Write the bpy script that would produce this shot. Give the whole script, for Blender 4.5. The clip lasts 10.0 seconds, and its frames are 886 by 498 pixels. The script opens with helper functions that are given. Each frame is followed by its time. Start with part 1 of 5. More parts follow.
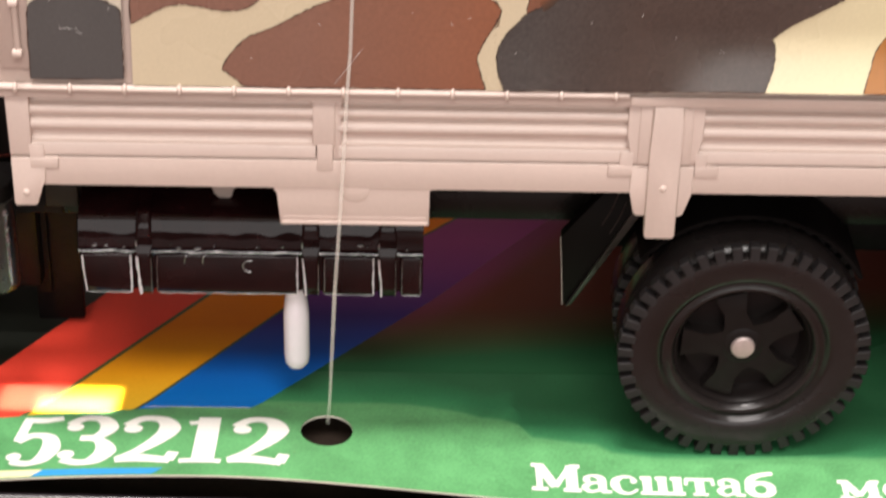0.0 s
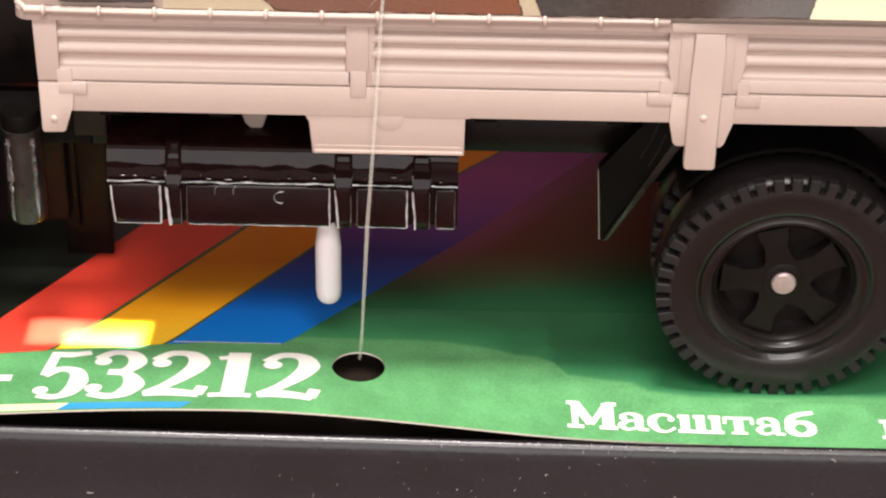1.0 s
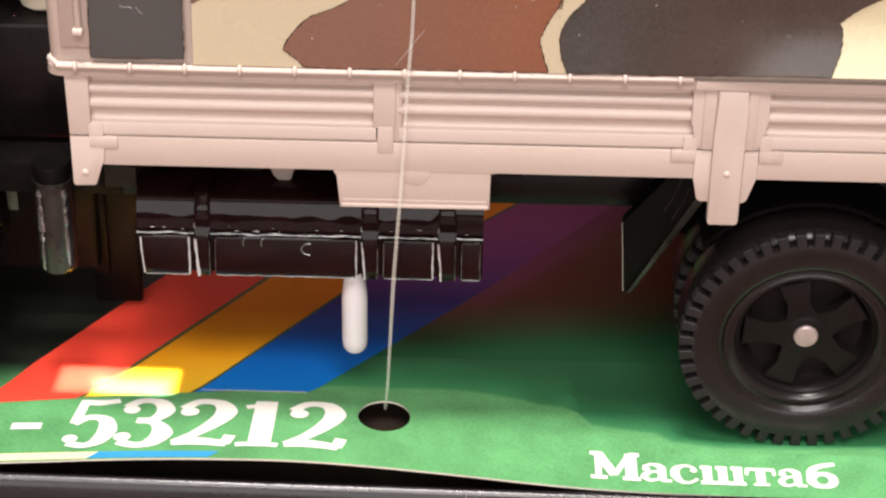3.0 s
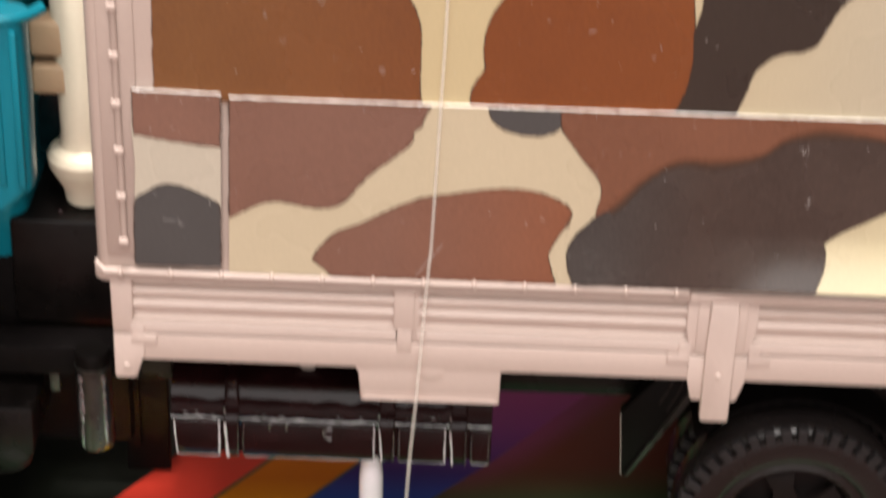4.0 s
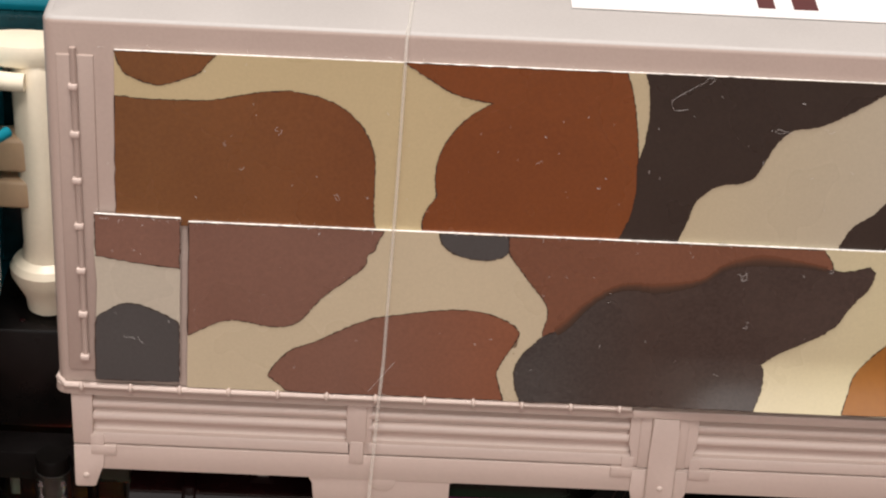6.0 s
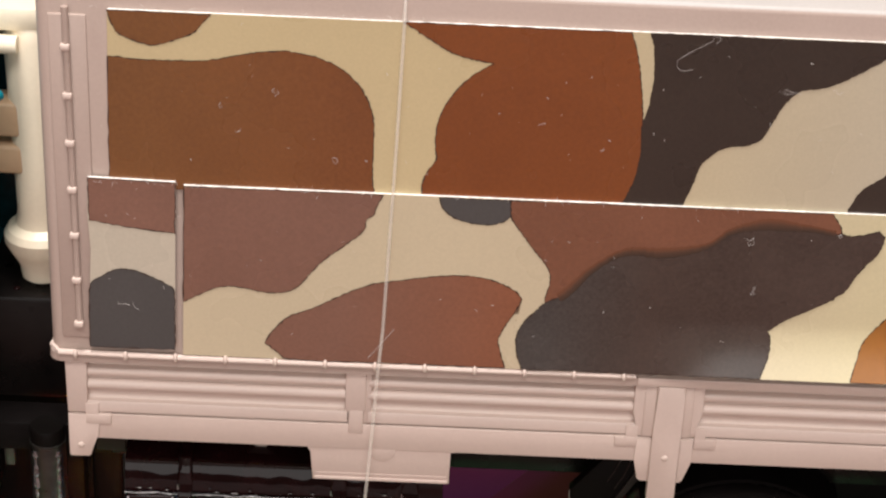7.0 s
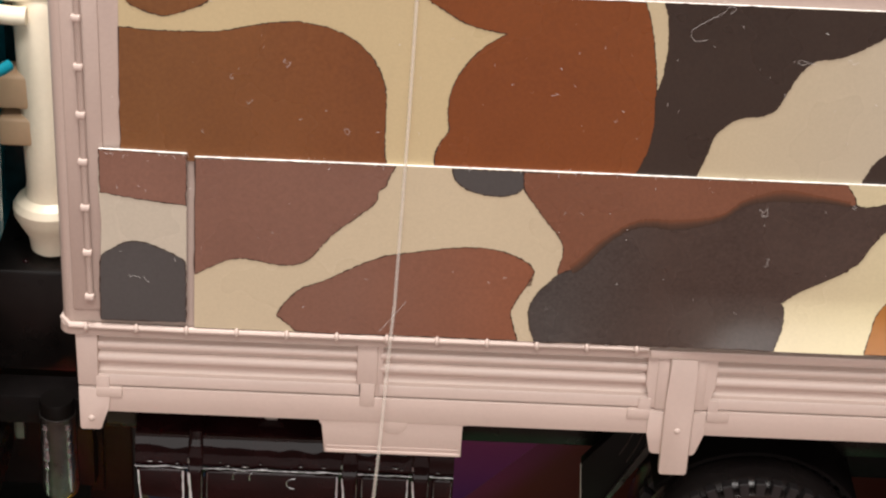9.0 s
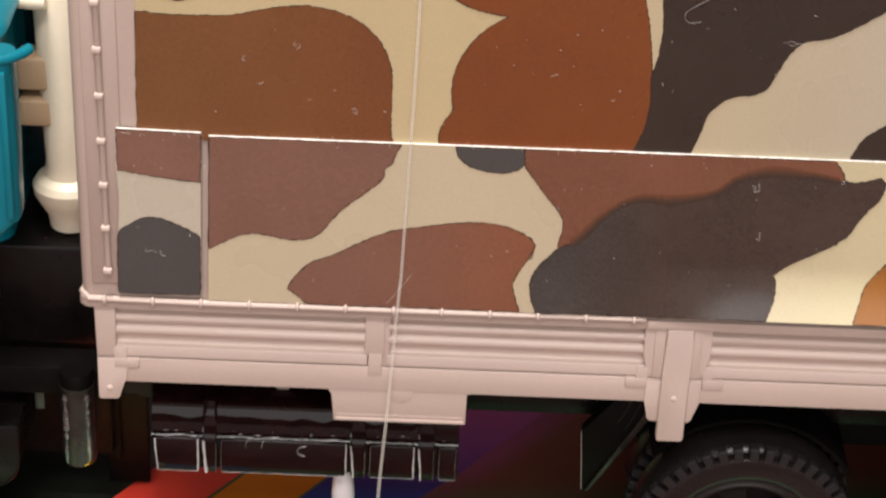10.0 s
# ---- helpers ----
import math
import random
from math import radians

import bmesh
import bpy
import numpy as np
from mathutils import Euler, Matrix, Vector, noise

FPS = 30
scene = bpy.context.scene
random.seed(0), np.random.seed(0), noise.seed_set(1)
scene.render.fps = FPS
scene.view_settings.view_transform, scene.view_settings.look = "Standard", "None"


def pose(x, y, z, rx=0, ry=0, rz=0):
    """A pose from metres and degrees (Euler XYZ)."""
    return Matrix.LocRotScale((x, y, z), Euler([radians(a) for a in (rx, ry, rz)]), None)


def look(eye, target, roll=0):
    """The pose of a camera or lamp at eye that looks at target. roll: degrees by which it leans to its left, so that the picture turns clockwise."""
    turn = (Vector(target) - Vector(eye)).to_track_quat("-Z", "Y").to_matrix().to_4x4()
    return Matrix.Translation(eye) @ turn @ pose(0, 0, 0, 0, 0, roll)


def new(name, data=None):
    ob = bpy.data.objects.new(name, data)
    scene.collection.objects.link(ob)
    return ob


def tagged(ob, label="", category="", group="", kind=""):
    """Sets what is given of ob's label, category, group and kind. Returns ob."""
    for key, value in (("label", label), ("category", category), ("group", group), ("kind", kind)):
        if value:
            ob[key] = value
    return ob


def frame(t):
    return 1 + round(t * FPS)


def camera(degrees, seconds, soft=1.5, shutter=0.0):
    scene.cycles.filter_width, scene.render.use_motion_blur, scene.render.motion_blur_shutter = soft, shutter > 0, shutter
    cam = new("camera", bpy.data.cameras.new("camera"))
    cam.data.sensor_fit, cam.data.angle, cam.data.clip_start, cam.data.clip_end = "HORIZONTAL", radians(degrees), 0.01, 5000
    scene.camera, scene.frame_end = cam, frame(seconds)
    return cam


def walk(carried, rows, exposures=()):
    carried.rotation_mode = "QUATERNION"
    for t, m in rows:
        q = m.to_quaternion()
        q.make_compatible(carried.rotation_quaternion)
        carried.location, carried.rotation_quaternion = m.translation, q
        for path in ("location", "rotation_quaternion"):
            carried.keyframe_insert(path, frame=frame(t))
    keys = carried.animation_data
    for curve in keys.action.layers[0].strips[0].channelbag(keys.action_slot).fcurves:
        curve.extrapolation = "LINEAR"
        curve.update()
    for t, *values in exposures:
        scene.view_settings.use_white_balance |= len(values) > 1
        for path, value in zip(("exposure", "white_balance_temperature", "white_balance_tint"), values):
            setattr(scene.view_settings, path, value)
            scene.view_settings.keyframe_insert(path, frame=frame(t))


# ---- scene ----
cam = camera(22.18, 10.0, soft=2.2, shutter=0.5)
# seconds, x, y, z in metres, pitch, lean and yaw in degrees
ROWS = [
    (0, -0.02270, -0.17460, 0.13355, -32.222, -1.151, -0.305),
    (0.5, -0.02361, -0.17290, 0.12835, -32.750, -1.214, 0.010),
    (1, -0.02291, -0.17317, 0.12808, -32.906, -1.003, 0.540),
    (1.5, -0.02246, -0.17266, 0.12851, -32.850, -0.866, 0.681),
    (2, -0.02395, -0.17233, 0.12925, -32.732, -1.005, 0.618),
    (3.3, -0.02308, -0.17489, 0.13475, -32.332, -0.856, 1.233),
    (3.5, -0.02341, -0.17671, 0.13855, -32.227, -0.974, 1.136),
    (3.8, -0.02603, -0.17951, 0.14464, -31.393, -1.607, 0.842),
    (4, -0.02599, -0.18197, 0.15084, -30.589, -1.715, 1.287),
    (4.1, -0.02561, -0.18223, 0.15392, -30.387, -2.007, 1.496),
    (4.3, -0.02486, -0.18275, 0.15721, -30.124, -2.249, 1.513),
    (4.5, -0.02411, -0.18328, 0.15785, -30.002, -2.214, 1.064),
    (5, -0.02573, -0.18472, 0.16147, -30.068, -2.570, 0.512),
    (5.2, -0.02698, -0.18466, 0.16191, -29.914, -2.738, 0.277),
    (6.3, -0.02590, -0.18410, 0.16110, -29.680, -2.640, 0.485),
    (6.5, -0.02572, -0.18373, 0.16056, -29.786, -2.621, 0.488),
    (7, -0.02542, -0.18158, 0.15796, -30.109, -2.531, 0.591),
    (7.5, -0.02531, -0.18116, 0.15696, -30.300, -2.472, 0.648),
    (8, -0.02599, -0.18128, 0.15687, -30.505, -2.554, 0.657),
    (8.5, -0.02680, -0.18052, 0.15636, -30.604, -2.593, 0.663),
    (9, -0.02673, -0.18102, 0.15689, -30.658, -2.507, 0.514),
    (9.5, -0.02696, -0.18115, 0.15700, -30.637, -2.506, 0.498),
    (10, -0.02630, -0.18856, 0.16060, -31.123, -2.242, 0.646),
]
# the phone darkens its picture as the pale tent fills it
EXPOSURES = [(0.0, 0.12), (1.0, 0.22), (3.5, 0.20), (4.0, 0.08), (4.5, -0.08), (5.0, -0.28), (6.3, -0.50), (6.6, -0.42), (7.0, -0.23), (7.5, -0.18), (8.5, -0.18), (10.0, -0.20)]
walk(cam, [(t, pose(x, y, z, 90 + pitch, lean, yaw)) for t, x, y, z, pitch, lean, yaw in ROWS], EXPOSURES)

# ---------------------------------------------------------------- light
world = bpy.data.worlds.new("world")
scene.world = world
world.use_nodes = True
world.node_tree.nodes["Background"].inputs["Color"].default_value = (0.9, 0.95, 1.0, 1)
world.node_tree.nodes["Background"].inputs["Strength"].default_value = 0.05


def area_lamp(name, eye, target, width, height, power, colour):
    data = bpy.data.lights.new(name, "AREA")
    data.shape, data.size, data.size_y, data.energy, data.color = "RECTANGLE", width, height, power, colour
    ob = new(name, data)
    ob.matrix_world = look(eye, target)
    return ob


# a ceiling lamp above the table; in front, an unseen fill lamp and a low window in the wall behind the viewer, both
# added
area_lamp("ceiling_lamp_light", (-0.10, -0.16, 1.84), (-0.10, -0.16, 0.0), 0.34, 0.26, 42.0, (1.0, 0.93, 0.89))
area_lamp("front_fill_light", (0.0, -1.20, 1.88), (0.0, -1.20, 0.0), 1.2, 0.6, 38.0, (1.0, 0.94, 0.91))
area_lamp("window_light", (0.05, -1.57, 0.62), (0.05, 0.0, 0.62), 1.6, 0.95, 16.0, (1.0, 0.95, 0.92))

# two unseen lamps added in mid-air to make the bright patch on the card
for name, x, y, width, height, power in (("card_patch_light", -0.0556, 0.0073, 0.0073, 0.0023, 0.0018), ("card_patch_halo_light", -0.0571, 0.0082, 0.01175, 0.0037, 0.0014)):
    patch_lamp = area_lamp(name, (x - 0.003, -0.190, 0.330), (x, y, 0.0), width, height, power, (1.0, 0.93, 0.82))
    patch_lamp.data.spread = radians(0.2)


# ---------------------------------------------------------------- materials
MM = 0.001


def mat(name, colour, rough=0.45, metal=0.0, vary=0.06, grain=0.6, bump=0.05, blotch=8.0, coat=0.0, specular=0.5):
    """A surface of one colour, uneven at two scales; grain and blotch are sizes in millimetres."""
    m = bpy.data.materials.new(name)
    m.use_nodes = True
    nt = m.node_tree
    b = nt.nodes["Principled BSDF"]
    b.inputs["Roughness"].default_value, b.inputs["Metallic"].default_value = rough, metal
    b.inputs["Coat Weight"].default_value, b.inputs["Coat Roughness"].default_value = coat, 0.12
    b.inputs["Specular IOR Level"].default_value = specular
    at = nt.nodes.new("ShaderNodeTexCoord")
    fine, coarse = nt.nodes.new("ShaderNodeTexNoise"), nt.nodes.new("ShaderNodeTexNoise")
    fine.inputs["Scale"].default_value, coarse.inputs["Scale"].default_value = 1000 / grain, 1000 / blotch
    fine.inputs["Detail"].default_value, coarse.inputs["Detail"].default_value = 4, 3
    nt.links.new(at.outputs["Object"], fine.inputs["Vector"])
    nt.links.new(at.outputs["Object"], coarse.inputs["Vector"])
    both = nt.nodes.new("ShaderNodeMath")
    both.operation = "ADD"
    nt.links.new(fine.outputs["Fac"], both.inputs[0])
    nt.links.new(coarse.outputs["Fac"], both.inputs[1])
    ramp = nt.nodes.new("ShaderNodeMapRange")
    ramp.inputs["From Min"].default_value, ramp.inputs["From Max"].default_value = 0.6, 1.4
    ramp.inputs["To Min"].default_value, ramp.inputs["To Max"].default_value = 1 - vary, 1 + vary
    nt.links.new(both.outputs[0], ramp.inputs["Value"])
    tint = nt.nodes.new("ShaderNodeMix")
    tint.data_type, tint.blend_type = "RGBA", "MULTIPLY"
    tint.inputs[0].default_value = 1.0
    tint.inputs[6].default_value = (*colour, 1)
    nt.links.new(ramp.outputs["Result"], tint.inputs[7])
    nt.links.new(tint.outputs[2], b.inputs["Base Color"])
    wear = nt.nodes.new("ShaderNodeMapRange")
    wear.inputs["From Min"].default_value, wear.inputs["From Max"].default_value = 0.3, 0.7
    wear.inputs["To Min"].default_value, wear.inputs["To Max"].default_value = rough * 0.85, min(1, rough * 1.2)
    nt.links.new(coarse.outputs["Fac"], wear.inputs["Value"])
    nt.links.new(wear.outputs["Result"], b.inputs["Roughness"])
    if bump:
        bp = nt.nodes.new("ShaderNodeBump")
        bp.inputs["Strength"].default_value, bp.inputs["Distance"].default_value = bump, 0.0001
        nt.links.new(fine.outputs["Fac"], bp.inputs["Height"])
        nt.links.new(bp.outputs["Normal"], b.inputs["Normal"])
    return m


def two_tone(name, stops, rough=0.5):
    """A printed blend across a strip, along its first texture coordinate."""
    m = mat(name, (1, 1, 1), rough, vary=0.07, grain=0.25, bump=0.08, specular=0.15)
    nt = m.node_tree
    uv, split, ramp = nt.nodes.new("ShaderNodeUVMap"), nt.nodes.new("ShaderNodeSeparateXYZ"), nt.nodes.new("ShaderNodeValToRGB")
    nt.links.new(uv.outputs["UV"], split.inputs[0])
    nt.links.new(split.outputs["X"], ramp.inputs["Fac"])
    while len(ramp.color_ramp.elements) < len(stops):
        ramp.color_ramp.elements.new(0.5)
    for e, (at, colour) in zip(ramp.color_ramp.elements, stops):
        e.position, e.color = at, (*colour, 1)
    tint = [n for n in nt.nodes if n.bl_idname == "ShaderNodeMix"][0]
    nt.links.new(ramp.outputs["Color"], tint.inputs[6])
    return m


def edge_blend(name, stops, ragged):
    """A printed ground with shade painted into its colour along its second texture coordinate, with a cloudy, ragged
    border.
    """
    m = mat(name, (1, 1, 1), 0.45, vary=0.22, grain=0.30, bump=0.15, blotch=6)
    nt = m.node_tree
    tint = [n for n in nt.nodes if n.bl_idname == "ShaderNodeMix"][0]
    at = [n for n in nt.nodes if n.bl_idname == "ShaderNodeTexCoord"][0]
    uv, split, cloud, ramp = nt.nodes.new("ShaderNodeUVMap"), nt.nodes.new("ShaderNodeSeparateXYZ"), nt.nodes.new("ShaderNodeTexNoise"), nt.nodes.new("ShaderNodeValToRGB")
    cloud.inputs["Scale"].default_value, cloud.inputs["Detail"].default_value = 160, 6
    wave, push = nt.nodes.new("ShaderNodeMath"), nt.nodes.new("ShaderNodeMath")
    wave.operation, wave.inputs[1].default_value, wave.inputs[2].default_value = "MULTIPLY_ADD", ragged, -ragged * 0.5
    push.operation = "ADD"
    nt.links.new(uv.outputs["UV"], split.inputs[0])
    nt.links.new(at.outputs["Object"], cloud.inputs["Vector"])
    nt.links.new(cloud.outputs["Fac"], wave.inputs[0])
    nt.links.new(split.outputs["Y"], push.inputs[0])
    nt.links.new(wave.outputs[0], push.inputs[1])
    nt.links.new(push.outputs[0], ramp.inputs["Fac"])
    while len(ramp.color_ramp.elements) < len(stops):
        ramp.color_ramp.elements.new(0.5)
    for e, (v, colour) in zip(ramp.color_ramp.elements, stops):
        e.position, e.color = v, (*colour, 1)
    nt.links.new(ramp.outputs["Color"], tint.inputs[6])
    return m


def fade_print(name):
    """A print passing from green with shade painted in, through olive and maroon to purple, across and along its strip.
    """
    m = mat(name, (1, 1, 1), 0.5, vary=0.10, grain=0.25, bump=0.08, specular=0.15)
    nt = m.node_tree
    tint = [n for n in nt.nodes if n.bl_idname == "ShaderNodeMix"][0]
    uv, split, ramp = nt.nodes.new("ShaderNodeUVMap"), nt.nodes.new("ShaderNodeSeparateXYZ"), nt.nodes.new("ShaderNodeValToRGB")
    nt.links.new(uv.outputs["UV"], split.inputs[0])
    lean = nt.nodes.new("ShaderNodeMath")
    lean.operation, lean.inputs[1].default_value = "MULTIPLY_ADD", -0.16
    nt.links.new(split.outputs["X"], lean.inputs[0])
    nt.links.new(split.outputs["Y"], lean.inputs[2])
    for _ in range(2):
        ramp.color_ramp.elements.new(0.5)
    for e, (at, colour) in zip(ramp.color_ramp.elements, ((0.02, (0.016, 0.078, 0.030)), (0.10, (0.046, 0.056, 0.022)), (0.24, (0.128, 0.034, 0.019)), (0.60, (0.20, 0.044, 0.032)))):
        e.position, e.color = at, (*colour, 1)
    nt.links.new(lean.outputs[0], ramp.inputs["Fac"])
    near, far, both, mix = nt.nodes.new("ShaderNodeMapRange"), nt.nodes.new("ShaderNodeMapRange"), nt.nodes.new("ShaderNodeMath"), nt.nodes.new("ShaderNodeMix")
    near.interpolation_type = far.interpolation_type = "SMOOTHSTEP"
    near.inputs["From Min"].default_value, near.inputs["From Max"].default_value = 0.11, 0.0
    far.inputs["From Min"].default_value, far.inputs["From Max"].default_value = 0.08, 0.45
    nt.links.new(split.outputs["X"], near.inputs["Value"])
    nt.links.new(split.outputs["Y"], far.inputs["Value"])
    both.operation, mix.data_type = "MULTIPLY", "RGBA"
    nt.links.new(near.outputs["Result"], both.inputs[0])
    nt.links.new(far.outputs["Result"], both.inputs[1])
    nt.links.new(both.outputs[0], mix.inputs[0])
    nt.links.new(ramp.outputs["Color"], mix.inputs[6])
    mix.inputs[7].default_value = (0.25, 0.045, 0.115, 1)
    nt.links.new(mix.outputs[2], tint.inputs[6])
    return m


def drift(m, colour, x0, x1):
    """Change a colour slowly along the truck, from x0 to x1 in millimetres."""
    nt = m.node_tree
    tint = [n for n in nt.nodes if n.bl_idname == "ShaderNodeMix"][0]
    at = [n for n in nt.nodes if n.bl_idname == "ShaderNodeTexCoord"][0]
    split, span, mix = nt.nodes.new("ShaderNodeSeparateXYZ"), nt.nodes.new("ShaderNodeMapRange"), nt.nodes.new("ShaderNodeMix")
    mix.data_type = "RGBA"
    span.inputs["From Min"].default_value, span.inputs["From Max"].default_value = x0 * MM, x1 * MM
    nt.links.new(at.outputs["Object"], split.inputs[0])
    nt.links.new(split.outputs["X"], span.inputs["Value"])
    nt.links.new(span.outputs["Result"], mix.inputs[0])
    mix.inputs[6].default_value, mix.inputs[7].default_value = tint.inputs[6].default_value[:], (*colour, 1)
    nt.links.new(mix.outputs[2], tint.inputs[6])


def thread_material():
    m = bpy.data.materials.new("clear_nylon")
    m.use_nodes = True
    nt = m.node_tree
    b, out = nt.nodes["Principled BSDF"], nt.nodes["Material Output"]
    b.inputs["Base Color"].default_value, b.inputs["Roughness"].default_value = (0.95, 0.92, 0.84, 1), 0.25
    b.inputs["IOR"].default_value = 1.5
    clear, mix = nt.nodes.new("ShaderNodeBsdfTransparent"), nt.nodes.new("ShaderNodeMixShader")
    mix.inputs[0].default_value = 0.24
    nt.links.new(clear.outputs[0], mix.inputs[1])
    nt.links.new(b.outputs[0], mix.inputs[2])
    nt.links.new(mix.outputs[0], out.inputs["Surface"])
    return m


PLASTIC = mat("pink_beige_plastic", (0.595, 0.488, 0.432), 0.42, vary=0.04, grain=0.35, bump=0.10, blotch=15)
CANVAS = mat("tent_plastic", (0.425, 0.336, 0.292), 0.40, vary=0.05, grain=0.35, bump=0.12, blotch=12)
# tent plastic, paled and greyed in its colour for the light from above
ROOF = mat("top_lit_pale_plastic", (0.455, 0.432, 0.412), 0.52, vary=0.05, grain=0.35, bump=0.15, blotch=12)
TRAY = mat("scuffed_black_plastic", (0.0080, 0.0052, 0.0075), 0.27, vary=0.4, grain=0.5, bump=0.20, blotch=6, specular=0.46)
# lighter than the lip, to lift the dark gap under the card
BEDDING = mat("brown_tray_floor", (0.050, 0.035, 0.026), 0.6, vary=0.3, grain=0.6, bump=0.2, blotch=8, specular=0.3)
BLACK = mat("black_plastic", (0.0052, 0.0042, 0.0041), 0.42, vary=0.3, grain=0.8, bump=0.10, specular=0.04)
# bright metals for strips that stand for highlights on the black plastic
RIDGE = mat("edge_highlight", (0.24, 0.23, 0.235), 0.16, metal=0.7, vary=0.95, grain=0.9, bump=0.6, blotch=3.5, specular=1.0)
SHINE = mat("bright_edge_highlight", (0.66, 0.66, 0.70), 0.14, metal=0.4, vary=0.3, grain=0.8, bump=0.3, blotch=3, specular=1.0)
GLOSS = mat("glossy_black_plastic", (0.0095, 0.0026, 0.0028), 0.035, vary=0.5, grain=3.0, bump=0.10, blotch=6, specular=0.20)
RUBBER = mat("black_rubber", (0.0098, 0.0078, 0.0075), 0.27, vary=0.3, grain=0.5, bump=0.20, specular=0.34)
TREAD = mat("matt_black_rubber", (0.0130, 0.0112, 0.0115), 0.48, vary=0.3, grain=0.5, bump=0.2, specular=0.26)
RIM = mat("dark_rim_plastic", (0.0088, 0.0070, 0.0066), 0.38, vary=0.2, grain=0.6, bump=0.12, specular=0.12)
STEEL = mat("axle_steel", (0.50, 0.42, 0.40), 0.5, metal=0.75, vary=0.15, grain=0.3, bump=0.2)
TEAL = mat("teal_plastic", (0.004, 0.175, 0.235), 0.30, vary=0.07, grain=0.6, bump=0.08, specular=0.25)
CREAM = mat("cream_plastic", (0.86, 0.77, 0.60), 0.35, vary=0.04, grain=0.5)
OCHRE = mat("ochre_plastic", (0.60, 0.42, 0.26), 0.45, vary=0.06)
WHITE = mat("white_plastic", (0.69, 0.62, 0.665), 0.40, vary=0.03)
GREEN = mat("green_print", (0.104, 0.325, 0.122), 0.45, vary=0.30, grain=0.30, bump=0.2, blotch=4)
CORE = mat("card_core", (0.72, 0.68, 0.58), 0.8, vary=0.1, grain=0.2, bump=0.3)
RED = mat("red_print", (0.74, 0.058, 0.034), 0.42, vary=0.09, grain=0.2, bump=0.12, specular=0.15)
# yellow to orange print; the darker third stop paints in shade under the tank
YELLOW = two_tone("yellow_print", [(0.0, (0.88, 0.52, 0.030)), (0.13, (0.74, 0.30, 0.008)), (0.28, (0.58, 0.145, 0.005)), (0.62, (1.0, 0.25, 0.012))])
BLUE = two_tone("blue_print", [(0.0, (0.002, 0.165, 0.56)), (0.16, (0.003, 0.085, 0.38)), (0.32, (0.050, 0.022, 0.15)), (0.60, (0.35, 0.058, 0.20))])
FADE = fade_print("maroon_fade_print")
# green print with the shade under cab and truck mixed into its colour
DUSK = edge_blend("shaded_black_print", [(0.02, (0.104, 0.325, 0.122)), (0.08, (0.045, 0.14, 0.055)), (0.14, (0.0060, 0.0075, 0.0045))], 0.10)
DEEP = edge_blend("shaded_green_print", [(0.010, (0.104, 0.325, 0.122)), (0.020, (0.038, 0.200, 0.075)), (0.055, (0.023, 0.140, 0.053)), (0.11, (0.016, 0.085, 0.032))], 0.016)
LINE = mat("dark_print", (0.05, 0.07, 0.02), 0.5)
INK = mat("white_print", (0.82, 0.80, 0.74), 0.55, vary=0.07, grain=0.25, bump=0.1)
PALE = mat("pale_yellow_print", (0.84, 0.76, 0.44), 0.55)
SKY = mat("blue_print_small", (0.035, 0.29, 0.60), 0.5)
TAN = mat("tan_print", (0.53, 0.437, 0.255), 0.30, vary=0.06, grain=0.3, bump=0.08, blotch=14)
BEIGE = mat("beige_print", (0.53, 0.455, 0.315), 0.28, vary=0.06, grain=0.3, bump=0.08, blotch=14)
ASH = mat("ash_print", (0.50, 0.455, 0.365), 0.28, vary=0.06, grain=0.3, bump=0.08, blotch=14)
BROWN = mat("brown_print", (0.170, 0.0705, 0.0225), 0.26, vary=0.18, grain=0.35, bump=0.10, blotch=12)
RUST = mat("rust_print", (0.179, 0.0515, 0.0120), 0.26, vary=0.16, grain=0.35, bump=0.10, blotch=12)
UMBER = mat("umber_print", (0.029, 0.0200, 0.0145), 0.28, vary=0.25, grain=0.35, bump=0.10, blotch=12)
# lower sheet: the upper browns with the sheet's glare mixed in to pale them
COCOA = mat("hazed_cocoa_print", (0.195, 0.100, 0.071), 0.28, vary=0.15, grain=0.35, bump=0.10, blotch=12)
MOCHA = mat("hazed_mocha_print", (0.195, 0.098, 0.068), 0.28, vary=0.15, grain=0.35, bump=0.10, blotch=12)
SIENNA = mat("hazed_sienna_print", (0.175, 0.072, 0.040), 0.28, vary=0.18, grain=0.35, bump=0.10, blotch=10)
SEPIA = mat("hazed_sepia_print", (0.054, 0.049, 0.045), 0.26, vary=0.35, grain=0.35, bump=0.10, blotch=9)
SLATE = mat("slate_print", (0.066, 0.064, 0.062), 0.30, vary=0.12, grain=0.35, bump=0.10, blotch=12, specular=0.45)
AMBER = mat("amber_print", (0.30, 0.12, 0.022), 0.30, vary=0.08)
BLUR = two_tone("sepia_to_sienna_print", [(0.0, (0.051, 0.0355, 0.0275)), (0.5, (0.09, 0.050, 0.034)), (1.0, (0.175, 0.072, 0.040))], 0.28)
EDGE = mat("cut_paper_edge", (0.84, 0.81, 0.77), 0.8, vary=0.45, grain=0.4, bump=0.3)
PAPER = mat("white_paper", (0.88, 0.86, 0.85), 0.6, vary=0.02)
MAROON = mat("maroon_print", (0.10, 0.03, 0.03), 0.6)
LINT = mat("pale_lint", (0.58, 0.55, 0.53), 0.8, bump=0)
NYLON = thread_material()
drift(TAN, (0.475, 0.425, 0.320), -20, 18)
# the greyer front of SEPIA and the paler rear of BEIGE paint in reflections
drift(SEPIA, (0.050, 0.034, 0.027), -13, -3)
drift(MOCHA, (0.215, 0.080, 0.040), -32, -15)
